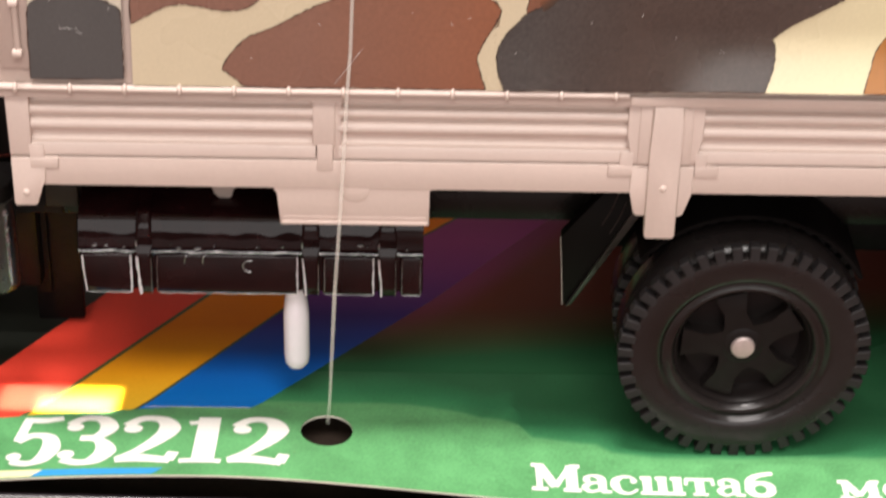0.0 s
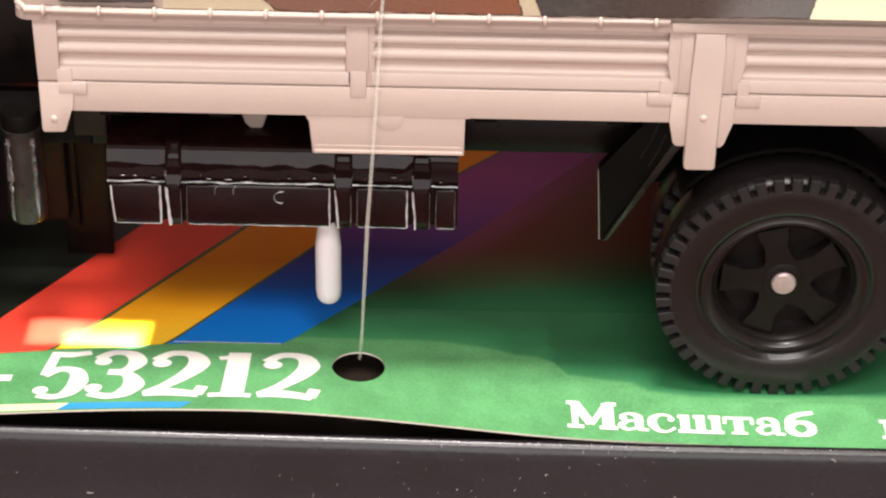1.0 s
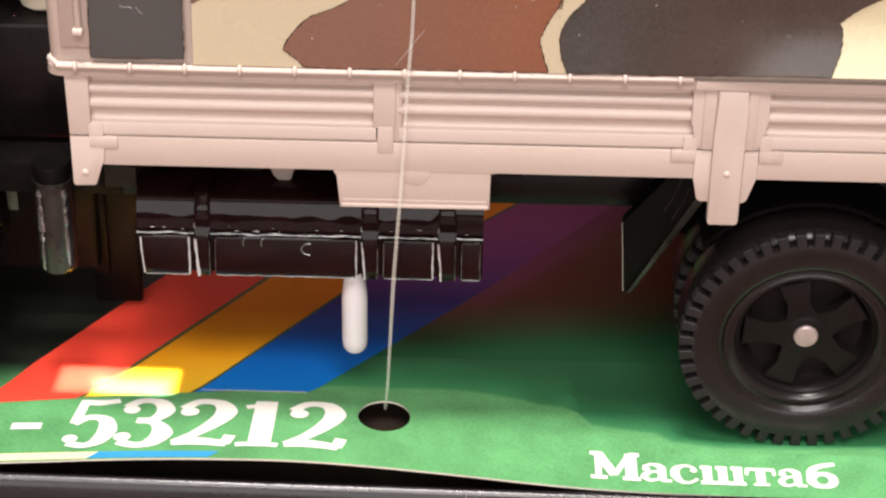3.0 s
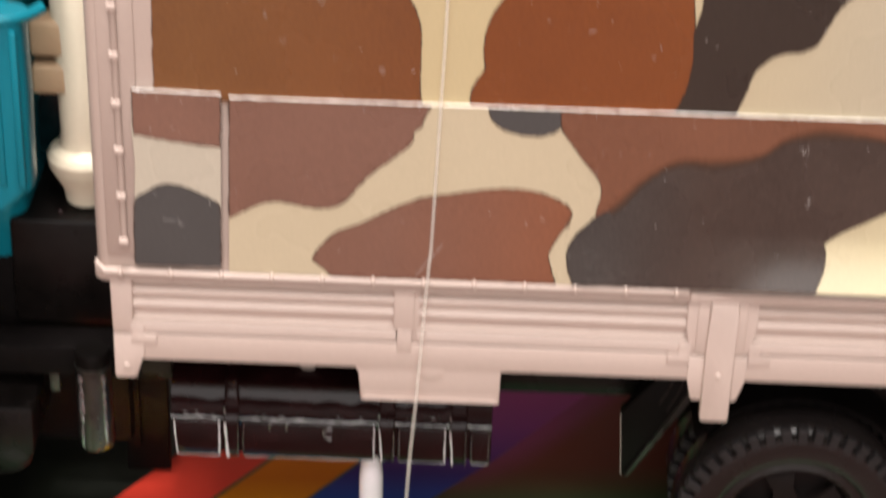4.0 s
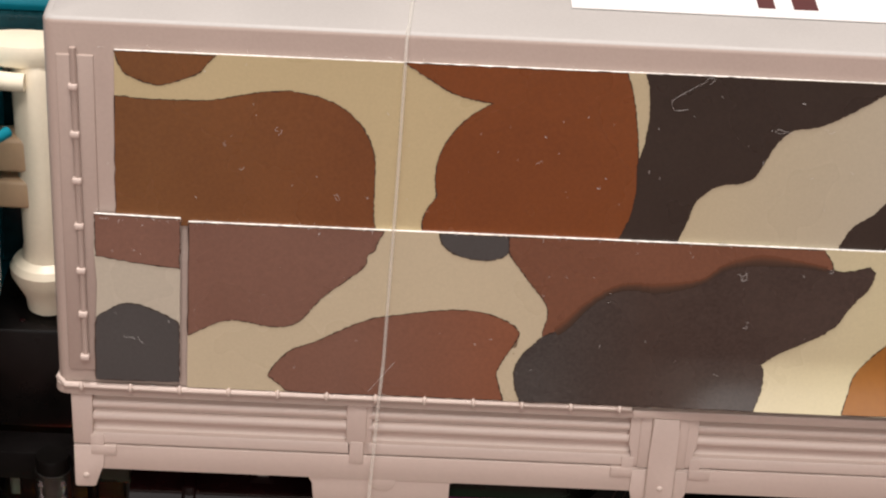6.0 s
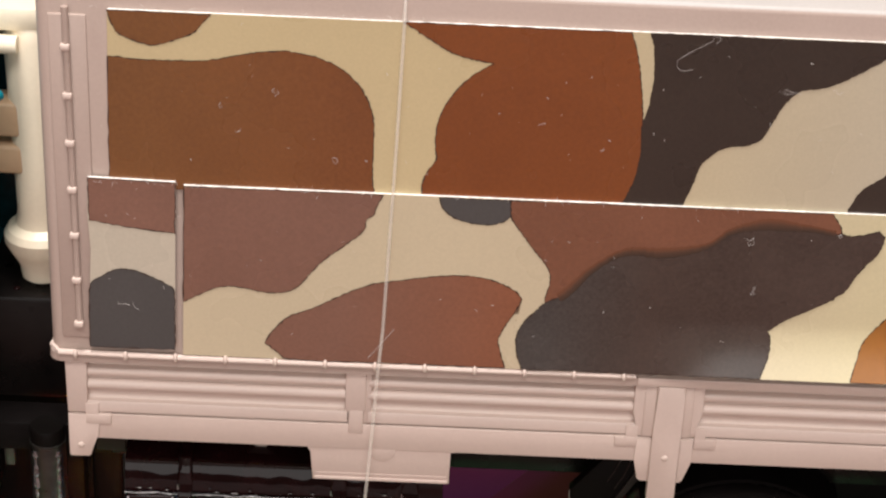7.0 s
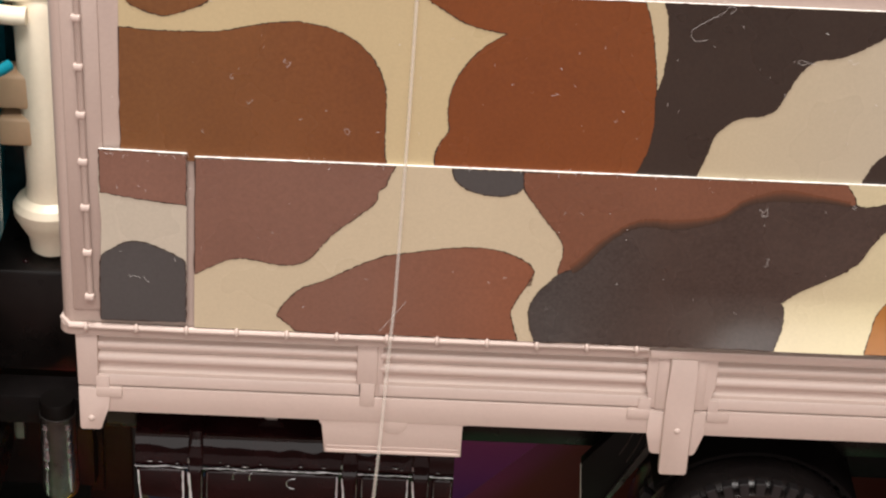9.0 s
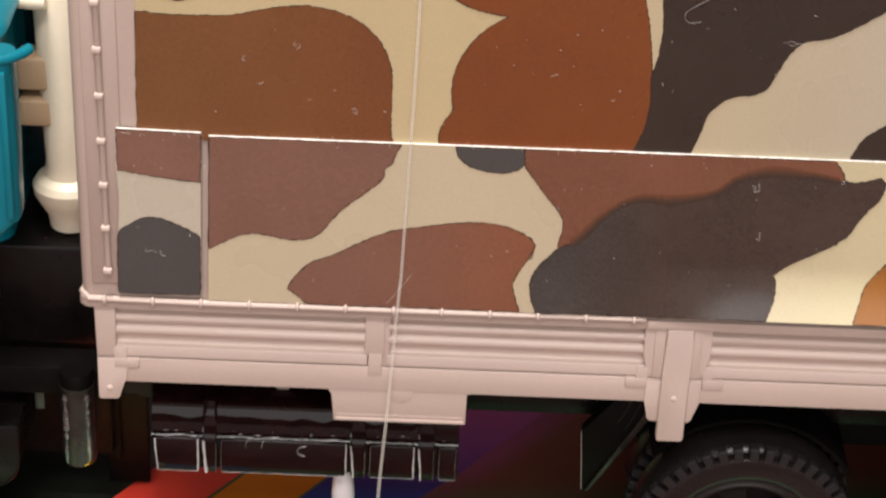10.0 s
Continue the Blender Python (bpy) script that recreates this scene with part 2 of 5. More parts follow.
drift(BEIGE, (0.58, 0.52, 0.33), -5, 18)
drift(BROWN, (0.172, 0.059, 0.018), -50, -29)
OUTLINE = mat("dark_print_edge", (0.030, 0.016, 0.010), 0.4, vary=0.3, grain=0.3)
WOOD = mat("dark_red_wood", (0.15, 0.040, 0.026), 0.30, vary=0.25, grain=1.2, bump=0.1, blotch=30)
WALLS = mat("painted_wall", (0.24, 0.20, 0.18), 0.8, vary=0.03, grain=3, blotch=200)
CEILING = mat("ceiling_paint", (0.60, 0.57, 0.54), 0.8, vary=0.02, grain=3, blotch=200)
FLOOR = mat("floor_boards", (0.20, 0.11, 0.06), 0.4, vary=0.15, grain=4, blotch=60)


# ---------------------------------------------------------------- building
def finish(name, bm, materials, parent=None, label="", smooth=True, turn=30):
    """Link a bmesh, given in millimetres, as one object."""
    for v in bm.verts:
        v.co *= MM
    bmesh.ops.recalc_face_normals(bm, faces=bm.faces)
    for e in bm.edges:
        e.smooth = len(e.link_faces) == 2 and e.calc_face_angle(0) < radians(turn)
    for f in bm.faces:
        f.smooth = smooth
    data = bpy.data.meshes.new(name)
    bm.to_mesh(data)
    bm.free()
    for m in materials if isinstance(materials, (list, tuple)) else [materials]:
        data.materials.append(m)
    ob = new(name, data)
    if parent:
        ob.parent = parent
    if label:
        tagged(ob, label)
    return ob


part = finish


def box(bm, x0, x1, y0, y1, z0, z1, bevel=0.0, segments=2):
    vs = [bm.verts.new(c) for c in ((x0, y0, z0), (x1, y0, z0), (x1, y1, z0), (x0, y1, z0), (x0, y0, z1), (x1, y0, z1), (x1, y1, z1), (x0, y1, z1))]
    fs = [bm.faces.new([vs[i] for i in q]) for q in ((3, 2, 1, 0), (4, 5, 6, 7), (0, 1, 5, 4), (1, 2, 6, 5), (2, 3, 7, 6), (3, 0, 4, 7))]
    if bevel:
        bmesh.ops.bevel(bm, geom=list({e for f in fs for e in f.edges}), offset=bevel, segments=segments, profile=0.5, affect="EDGES")
    return bm


def boxed(*args, **kw):
    return box(bmesh.new(), *args, **kw)


def prism(bm, points, axis, a, b, bevel=0.0):
    """A polygon swept from a to b along an axis; points are (x, z) for y, (y, z) for x, (x, y) for z."""
    def at(p, d):
        return (p[0], d, p[1]) if axis == "y" else (d, p[0], p[1]) if axis == "x" else (p[0], p[1], d)
    lo, hi = [bm.verts.new(at(p, a)) for p in points], [bm.verts.new(at(p, b)) for p in points]
    n = len(points)
    fs = [bm.faces.new(lo), bm.faces.new(hi[::-1])]
    fs += [bm.faces.new((lo[i], hi[i], hi[(i + 1) % n], lo[(i + 1) % n])) for i in range(n)]
    if bevel:
        bmesh.ops.bevel(bm, geom=list({e for f in fs for e in f.edges}), offset=bevel, segments=2, profile=0.5, affect="EDGES")
    return bm


def lathe(bm, profile, centre, axis="y", steps=64, ring_shaped=False):
    """Turn (radius, along) pairs about an axis through centre; ends with radius 0 close to a point."""
    rings = []
    for r, d in profile:
        ring = []
        for k in range(steps):
            a = 2 * math.pi * k / steps
            u, w = r * math.cos(a), r * math.sin(a)
            ring.append(bm.verts.new(Vector(centre) + Vector((u, d, w) if axis == "y" else (u, w, d) if axis == "z" else (d, u, w))))
        rings.append(ring)
    for p, q in zip(rings, rings[1:]):
        for k in range(steps):
            bm.faces.new((p[k], p[(k + 1) % steps], q[(k + 1) % steps], q[k]))
    if ring_shaped:
        for k in range(steps):
            bm.faces.new((rings[-1][k], rings[-1][(k + 1) % steps], rings[0][(k + 1) % steps], rings[0][k]))
    else:
        bm.faces.new(rings[0]), bm.faces.new(rings[-1])
    return bm


def rod(bm, a, b, r, steps=10):
    a, b = Vector(a), Vector(b)
    m = (b - a).to_track_quat("Z", "Y").to_matrix()
    rings = [[bm.verts.new(p + m @ Vector((r * math.cos(2 * math.pi * k / steps), r * math.sin(2 * math.pi * k / steps), 0))) for k in range(steps)] for p in (a, b)]
    for k in range(steps):
        bm.faces.new((rings[0][k], rings[0][(k + 1) % steps], rings[1][(k + 1) % steps], rings[1][k]))
    bm.faces.new(rings[0][::-1]), bm.faces.new(rings[1])
    return bm


def ball(bm, centre, r, sx=1, sy=1, sz=1):
    bmesh.ops.create_icosphere(bm, subdivisions=2, radius=r, matrix=Matrix.LocRotScale(centre, None, (sx, sy, sz)))
    return bm


def tube(bm, path, r, steps=8):
    path = [Vector(p) for p in path]
    rings = []
    for i, p in enumerate(path):
        way = (path[min(i + 1, len(path) - 1)] - path[max(i - 1, 0)]).normalized()
        m = way.to_track_quat("Z", "Y").to_matrix()
        rr = r(i) if callable(r) else r
        rings.append([bm.verts.new(p + m @ Vector((rr * math.cos(2 * math.pi * k / steps), rr * math.sin(2 * math.pi * k / steps), 0))) for k in range(steps)])
    for p, q in zip(rings, rings[1:]):
        best = min(range(steps), key=lambda s: sum((p[k].co - q[(k + s) % steps].co).length for k in range(steps)))
        for k in range(steps):
            bm.faces.new((p[k], p[(k + 1) % steps], q[(k + 1 + best) % steps], q[(k + best) % steps]))
    bm.faces.new(rings[0][::-1]), bm.faces.new(rings[-1])
    return bm


def spline(points, steps=18, ragged=0.042, corner=55):
    """A smooth closed outline through points, sharp where it turns hard, with slightly uneven cut edges."""
    pts = [Vector((p[0], p[1])) for p in points]
    n, out = len(pts), []

    def sharp(i):
        a, b = pts[i] - pts[i - 1], pts[(i + 1) % n] - pts[i]
        return a.angle(b, 0) > radians(corner)
    for i in range(n):
        p, q = pts[i], pts[(i + 1) % n]
        d = q - p
        ta = d if sharp(i) else (q - pts[i - 1]) * 0.5
        tb = d if sharp((i + 1) % n) else (pts[(i + 2) % n] - p) * 0.5
        ta, tb = ta.normalized() * min(ta.length, d.length), tb.normalized() * min(tb.length, d.length)
        for k in range(steps):
            t = k / steps
            c = p * (2 * t**3 - 3 * t * t + 1) + ta * (t**3 - 2 * t * t + t) + q * (3 * t * t - 2 * t**3) + tb * (t**3 - t * t)
            j = noise.noise_vector(Vector((c.x * 3.1, c.y * 3.1, 7.0))) * ragged + noise.noise_vector(Vector((c.x * 11.0, c.y * 11.0, 3.0))) * ragged * 2.4
            out.append((c.x + (j.x if k else 0), c.y + (j.y if k else 0)))
    return out


def thing(name, at, label, category, group=""):
    e = new(name)
    e.empty_display_size = 0.01
    e.location = Vector(at) * MM
    bpy.context.view_layer.update()
    return tagged(e, label, category, group)


def under(ob, parent):
    """Make ob a part of parent without moving it."""
    ob.parent = parent
    ob.matrix_parent_inverse = parent.matrix_world.inverted()
    return ob


# ---------------------------------------------------------------- the room
def room():
    tagged(finish("floor", boxed(-1500, 1500, -1600, 1400, -782, -762), FLOOR), "brown wooden room floor below the table", "floor", kind="structure")
    tagged(finish("ceiling", boxed(-1500, 1500, -1600, 1400, 1900, 1920), CEILING), "plain white painted ceiling", "ceiling", kind="structure")
    tagged(finish("wall_north", boxed(-1500, 1500, 1400, 1440, -762, 1900), WALLS), "plain light painted wall", "wall", kind="structure")
    bm = bmesh.new()
    box(bm, -1500, -770, -1640, -1600, -762, 1900)
    box(bm, 870, 1500, -1640, -1600, -762, 1900)
    box(bm, -770, 870, -1640, -1600, -762, 140)
    box(bm, -770, 870, -1640, -1600, 1100, 1900)
    tagged(finish("wall_south", bm, WALLS), "plain light painted wall with a window opening", "wall", kind="structure")
    tagged(finish("wall_east", boxed(1500, 1540, -1640, 1440, -762, 1900), WALLS), "plain light painted wall", "wall", kind="structure")
    tagged(finish("wall_west", boxed(-1540, -1500, -1640, 1440, -762, 1900), WALLS), "plain light painted wall", "wall", kind="structure")
    t = thing("table", (0, -100, -762), "dark red-brown wooden table under the display base", "table")
    under(part("tabletop", boxed(-550, 550, -480, 300, -42, -12.2, bevel=4), WOOD), t)
    for x in (-500, 500):
        for y in (-430, 250):
            under(part("leg", boxed(x - 25, x + 25, y - 25, y + 25, -762, -42, bevel=3), WOOD), t)


room()


# ---------------------------------------------------------------- the black base and its printed card
def lift(x, y):
    """How far the loose front of the card has curled up from its bed."""
    w = 24 if x > -41 else 38
    return 3.1 * math.exp(-(((x + 41) / w) ** 2)) * min(1, max(0, (8 - y) / 15.7))


def base():
    b = thing("display_base", (0, 30, -12), "glossy black plastic display base with dust and scratches", "display base")
    bed_of = [(-8.0, -3.4), (-8.0, -12), (94.6, -12), (94.2, -6), (93.4, -2.6), (91.8, -1.0), (90.4, -0.9), (89.4, -1.4), (89.2, -3.2), (88, -3.4)]
    under(part("tray", prism(bmesh.new(), bed_of, "x", -115, 105), BEDDING, label="plain brown-black floor of the base", turn=50), b)
    lip = [(-12.4, -12), (-11.0, -8), (-9.85, -3.5), (-9.4, -1.3), (-9.2, -0.5), (-9.0, -0.02), (-8.7, 0.3), (-8.4, 0.44), (-8.15, 0.42), (-7.95, 0.22), (-7.88, -0.1), (-7.85, -3.3), (-7.99, -3.5), (-7.99, -12)]
    bm = prism(bmesh.new(), lip, "x", -115, 105)
    for k in range(12):
        bmesh.ops.bisect_plane(bm, geom=bm.verts[:] + bm.edges[:] + bm.faces[:], plane_co=(-100 + 16 * k, 0, 0), plane_no=(1, 0, 0))
    for v in bm.verts:
        v.co.z += 0.72 * min(1.3, max(0, (-6 - v.co.x) / 54)) if v.co.z > -2 else 0
    under(part("front_lip", bm, TRAY, label="rounded front lip, scuffed and dusty", turn=60), b)


def card():
    c = thing("printed_card", (0, 30, -0.5), "curled green printed card with rainbow stripes and white lettering", "card")
    hx, hy, ra, rb = -30.43, 2.37, 2.54, 3.12
    bm = bmesh.new()
    xs = [-112 + 2 * i for i in range(107)]
    ys = [-7.68] + [-6 + 2 * j for j in range(47)]
    grid = {}
    for i, x in enumerate(xs):
        for j, y in enumerate(ys):
            wave = 0.14 * noise.noise(Vector((x * 0.07, 3.0, 1.0))) if j == 0 else 0
            grid[i, j] = bm.verts.new((x, y + wave, 0))
    for i in range(len(xs) - 1):
        for j in range(len(ys) - 1):
            cx, cy = (xs[i] + xs[i + 1]) / 2, (ys[j] + ys[j + 1]) / 2
            if abs(cx - hx) < 4.1 and abs(cy - hy) < 4.1:
                continue
            bm.faces.new((grid[i, j], grid[i + 1, j], grid[i + 1, j + 1], grid[i, j + 1]))
    for v in [v for v in bm.verts if not v.link_faces]:
        bm.verts.remove(v)
    rim = [e for e in bm.edges if len(e.link_faces) == 1 and all(abs(v.co.x - hx) < 8 and abs(v.co.y - hy) < 8 and v.co.y > -7 for v in e.verts)]
    ring = [bm.verts.new((hx + ra * math.cos(2 * math.pi * k / 36), hy + rb * math.sin(2 * math.pi * k / 36), 0)) for k in range(36)]
    rim += [bm.edges.new((ring[k], ring[(k + 1) % 36])) for k in range(36)]
    bmesh.ops.triangle_fill(bm, edges=rim, use_beauty=True)
    for f in [f for f in bm.faces if all(v in ring for v in f.verts)]:
        bm.faces.remove(f)
    for v in bm.verts:
        v.co.z = lift(v.co.x, v.co.y)
    for f in bm.faces:
        if f.normal.z < 0:
            f.normal_flip()
    bmesh.ops.solidify(bm, geom=bm.faces[:], thickness=0.2)
    bm.normal_update()
    for f in bm.faces:
        f.material_index = 1 if abs(f.normal.z) < 0.6 else 0
    sheet = finish("sheet", bm, [GREEN, CORE])
    if min(v.co.z for v in sheet.data.vertices) > -0.0001:
        for v in sheet.data.vertices:
            v.co.z -= 0.0002
    under(sheet, c)

    def strip(name, left, right, y0, y1, material, label, rows=40, cols=8, up=0.05, along="across"):
        bm = bmesh.new()
        uv = bm.loops.layers.uv.new("UVMap")
        g, st = {}, {}
        for j in range(rows + 1):
            for i in range(cols + 1):
                s, t = i / cols, j / rows
                lo, hi = y0(left(20)) if callable(y0) else y0, y1
                y = lo + (hi - lo) * t
                x = left(y) + (right(y) - left(y)) * s
                if callable(y0):
                    y = y0(x) + (hi - y0(x)) * t
                    x = left(y) + (right(y) - left(y)) * s
                g[i, j] = bm.verts.new((x, y, lift(x, y) + up))
                st[g[i, j]] = (t if along == "along" else s, t)
        for j in range(rows):
            for i in range(cols):
                f = bm.faces.new((g[i, j], g[i + 1, j], g[i + 1, j + 1], g[i, j + 1]))
                for l in f.loops:
                    l[uv].uv = st[l.vert]
        return under(part(name, bm, material, label=label), c)

    def lines(*pairs):
        return lambda y: float(np.interp(y, [p[0] for p in pairs], [p[1] for p in pairs]))
    # follows the edge of the truck's shade, which is painted into the print
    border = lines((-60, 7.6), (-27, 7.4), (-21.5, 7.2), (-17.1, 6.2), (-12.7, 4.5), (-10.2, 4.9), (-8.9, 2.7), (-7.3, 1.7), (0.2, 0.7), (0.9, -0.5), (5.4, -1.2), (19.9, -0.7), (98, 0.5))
    foot = lambda x: 6.85 - 0.15 * max(0, -45 - x)
    red_l, red_r = lines((0, -71.8), (10.4, -66.3), (27.9, -54.6), (60, -33.2)), lines((0, -62.9), (5.2, -60.0), (28.3, -43.4), (60, -20.6))
    blue_l, blue_r = lines((0, -52.6), (6.8, -49.1), (28.5, -33.1), (40.5, -20.4), (45.2, -16.0), (60, -2)), lines((0, -42.2), (6.9, -38.1), (26.6, -20.4), (45.6, -5.4), (60, 6))
    fade_r = lines((0, -10), (12, 14), (24, 34), (60, 60))
    strip("stripe", red_l, lambda y: red_r(y) - 0.3, foot, 60, RED, "red printed stripe")
    strip("stripe", lambda y: red_r(y) - 0.3, lambda y: red_r(y) + 0.28, foot, 60, LINE, "thin dark printed line", cols=2)
    strip("stripe", lambda y: red_r(y) + 0.28, lambda y: blue_l(y) - 0.28, foot, 60, YELLOW, "yellow stripe turning to orange, shade painted in under the tank", along="along")
    strip("stripe", lambda y: blue_l(y) - 0.28, lambda y: blue_l(y) + 0.1, foot, 60, LINE, "thin dark printed line", cols=2)
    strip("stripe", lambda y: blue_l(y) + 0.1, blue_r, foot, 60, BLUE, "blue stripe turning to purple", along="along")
    strip("stripe", lambda y: blue_l(6.9) + 0.4, lambda y: blue_r(6.9) - 0.1, 6.72, 6.84, INK, "thin pale printed line", rows=1, cols=8, up=0.07)
    strip("shaded_ground", blue_r, lambda y: 98, border, 60, DEEP, "green print darkened by painted shade, with a ragged front border", rows=120, cols=64, up=0.02)
    strip("shaded_ground", lambda y: -111, red_l, lambda x: foot(-60) - 1, 60, DUSK, "print darkened by painted shade, paling towards the front", rows=60, cols=12, up=0.02)
    strip("stripe", blue_r, fade_r, 13.6, 60, FADE, "maroon print fading into green darkened by painted shade", rows=48, cols=24, up=0.04)
    strip("band", lambda y: -112, lambda y: -56.9 + 0.8 * (y + 6.5), -7.55, -6.3, PALE, "pale yellow printed band", rows=2, cols=24)
    strip("band", lambda y: -56.9 + 0.8 * (y + 6.5), lambda y: -45.6 + 0.8 * (y + 6.5), -7.5, -6.3, SKY, "blue printed band", rows=2, cols=10)

    def glyph(letter, x0, x1, y0, y1, size=1.0):
        """One bold slab-serif character, drawn with strokes that swell and thin."""
        bm = bmesh.new()
        level = [0.0]

        def put(u, v):
            x, y = x0 + u * (x1 - x0), y0 + v * (y1 - y0)
            return bm.verts.new((x, y, lift(x, y) + 0.08 + level[0]))

        def dot(u, v, r, flat=1.0):
            k = (x1 - x0) / (y1 - y0)
            bm.faces.new([put(u + r * math.cos(2 * math.pi * a / 20), v + r * k * flat * math.sin(2 * math.pi * a / 20)) for a in range(20)])
            level[0] += 0.004

        def stroke(*knots):
            k, heavy, least = (x1 - x0) / (y1 - y0), 1.20 if y1 - y0 > 6 else 1.0, 0.20 if y1 - y0 > 6 else 0.12
            pts = [Vector((a[0], a[1] / k)) for a in knots]
            wid, line, widths = [a[2] for a in knots], [], []
            for i in range(len(pts) - 1):
                p0, p1, p2, p3 = pts[max(i - 1, 0)], pts[i], pts[i + 1], pts[min(i + 2, len(pts) - 1)]
                for j in range(6 if len(pts) > 2 else 1):
                    t = j / 6
                    line.append(0.5 * ((2 * p1) + (p2 - p0) * t + (2 * p0 - 5 * p1 + 4 * p2 - p3) * t * t + (3 * p1 - p0 - 3 * p2 + p3) * t**3))
                    widths.append(wid[i] + (wid[i + 1] - wid[i]) * t)
            line.append(pts[-1]), widths.append(wid[-1])
            sides = []
            for i, p in enumerate(line):
                way = (line[min(i + 1, len(line) - 1)] - line[max(i - 1, 0)]).normalized()
                off = Vector((-way.y, way.x)) * max(widths[i] * heavy, least) / 2
                sides.append((put(p.x + off.x, (p.y + off.y) * k), put(p.x - off.x, (p.y - off.y) * k)))
            for a, b in zip(sides, sides[1:]):
                bm.faces.new((a[0], b[0], b[1], a[1]))
            level[0] += 0.004
        if letter == "5":
            stroke((0.24, 0.92, 0.16), (0.55, 0.91, 0.20), (0.92, 0.96, 0.10))
            stroke((0.25, 0.96, 0.12), (0.16, 0.48, 0.10))
            stroke((0.15, 0.47, 0.07), (0.42, 0.60, 0.12), (0.74, 0.55, 0.24), (0.84, 0.34, 0.32), (0.72, 0.12, 0.26), (0.46, 0.03, 0.10), (0.14, 0.08, 0.10))
            dot(0.17, 0.17, 0.15)
        elif letter == "3":
            dot(0.20, 0.77, 0.15)
            stroke((0.10, 0.82, 0.06), (0.34, 0.96, 0.09), (0.66, 0.93, 0.22), (0.80, 0.75, 0.28), (0.62, 0.56, 0.16), (0.34, 0.54, 0.07))
            stroke((0.34, 0.54, 0.07), (0.66, 0.50, 0.16), (0.84, 0.28, 0.32), (0.68, 0.08, 0.24), (0.42, 0.03, 0.10), (0.12, 0.10, 0.08))
            dot(0.17, 0.20, 0.15)
        elif letter == "2":
            dot(0.20, 0.74, 0.16)
            stroke((0.08, 0.80, 0.06), (0.34, 0.96, 0.09), (0.68, 0.93, 0.22), (0.82, 0.74, 0.32), (0.66, 0.50, 0.24), (0.34, 0.24, 0.16), (0.06, 0.08, 0.14))
            stroke((0.02, 0.08, 0.16), (0.45, 0.11, 0.22), (0.94, 0.06, 0.16))
            stroke((0.90, 0.06, 0.12), (0.97, 0.24, 0.07))
        elif letter == "1":
            stroke((0.56, 1.0, 0.44), (0.56, 0.02, 0.44))
            stroke((0.10, 0.86, 0.10), (0.38, 0.90, 0.16), (0.56, 0.98, 0.12))
            stroke((0.02, 0.05, 0.14), (0.5, 0.07, 0.18), (0.99, 0.05, 0.14))
        elif letter in "Мм":
            stroke((0.16, 0.98, 0.14), (0.16, 0.02, 0.11))
            stroke((0.82, 0.98, 0.24), (0.82, 0.02, 0.24))
            stroke((0.16, 0.96, 0.22), (0.48, 0.16, 0.20))
            stroke((0.48, 0.16, 0.08), (0.80, 0.96, 0.10))
            for a, b in ((0.0, 0.33), (0.64, 1.0)):
                stroke((a, 0.05, 0.10), (b, 0.05, 0.10))
            stroke((0.0, 0.95, 0.09), (0.22, 0.95, 0.09))
            stroke((0.78, 0.95, 0.09), (1.0, 0.95, 0.09))
        elif letter == "а":
            dot(0.2, 0.70, 0.13)
            stroke((0.10, 0.80, 0.08), (0.40, 0.95, 0.12), (0.68, 0.80, 0.28), (0.70, 0.45, 0.28), (0.70, 0.08, 0.26))
            stroke((0.66, 0.07, 0.14), (1.0, 0.07, 0.14))
            stroke((0.66, 0.56, 0.08), (0.34, 0.52, 0.14), (0.12, 0.28, 0.24), (0.32, 0.05, 0.14), (0.66, 0.20, 0.08))
        elif letter == "с":
            stroke((0.88, 0.70, 0.14), (0.74, 0.92, 0.12), (0.44, 0.96, 0.14), (0.17, 0.74, 0.30), (0.15, 0.40, 0.34), (0.34, 0.08, 0.20), (0.64, 0.04, 0.10), (0.92, 0.26, 0.08))
            dot(0.80, 0.72, 0.12)
        elif letter == "ш":
            for a in (0.16, 0.50, 0.84):
                stroke((a, 0.98, 0.20), (a, 0.02, 0.20))
                stroke((a - 0.15, 0.93, 0.09), (a + 0.11, 0.93, 0.09))
            stroke((0.0, 0.07, 0.09), (1.0, 0.07, 0.09))
        elif letter == "т":
            stroke((0.5, 0.96, 0.30), (0.5, 0.02, 0.30))
            stroke((0.04, 0.92, 0.14), (0.96, 0.92, 0.14))
            stroke((0.07, 0.95, 0.12), (0.05, 0.58, 0.08))
            stroke((0.93, 0.95, 0.12), (0.95, 0.58, 0.08))
            stroke((0.24, 0.06, 0.12), (0.76, 0.06, 0.12))
        elif letter in "бо":
            h = 0.60 if letter == "б" else 1.0
            ring = [(0.5 + 0.34 * math.cos(2 * math.pi * a / 12), h * (0.5 + 0.42 * math.sin(2 * math.pi * a / 12)), 0.16 + 0.14 * abs(math.cos(2 * math.pi * a / 12))) for a in range(13)]
            stroke(*ring)
            if letter == "б":
                stroke((0.14, 0.30, 0.22), (0.20, 0.66, 0.26), (0.50, 0.86, 0.20), (0.95, 0.95, 0.16))
        under(part("lettering", bm, INK, label="white printed character " + letter, smooth=False), c)
    for letter, x0, x1 in (("5", -60.7, -55.8), ("3", -55.9, -50.4), ("2", -50.3, -44.6), ("1", -44.2, -40.1), ("2", -39.7, -34.1)):
        glyph(letter, x0, x1, -5.4, 4.45)
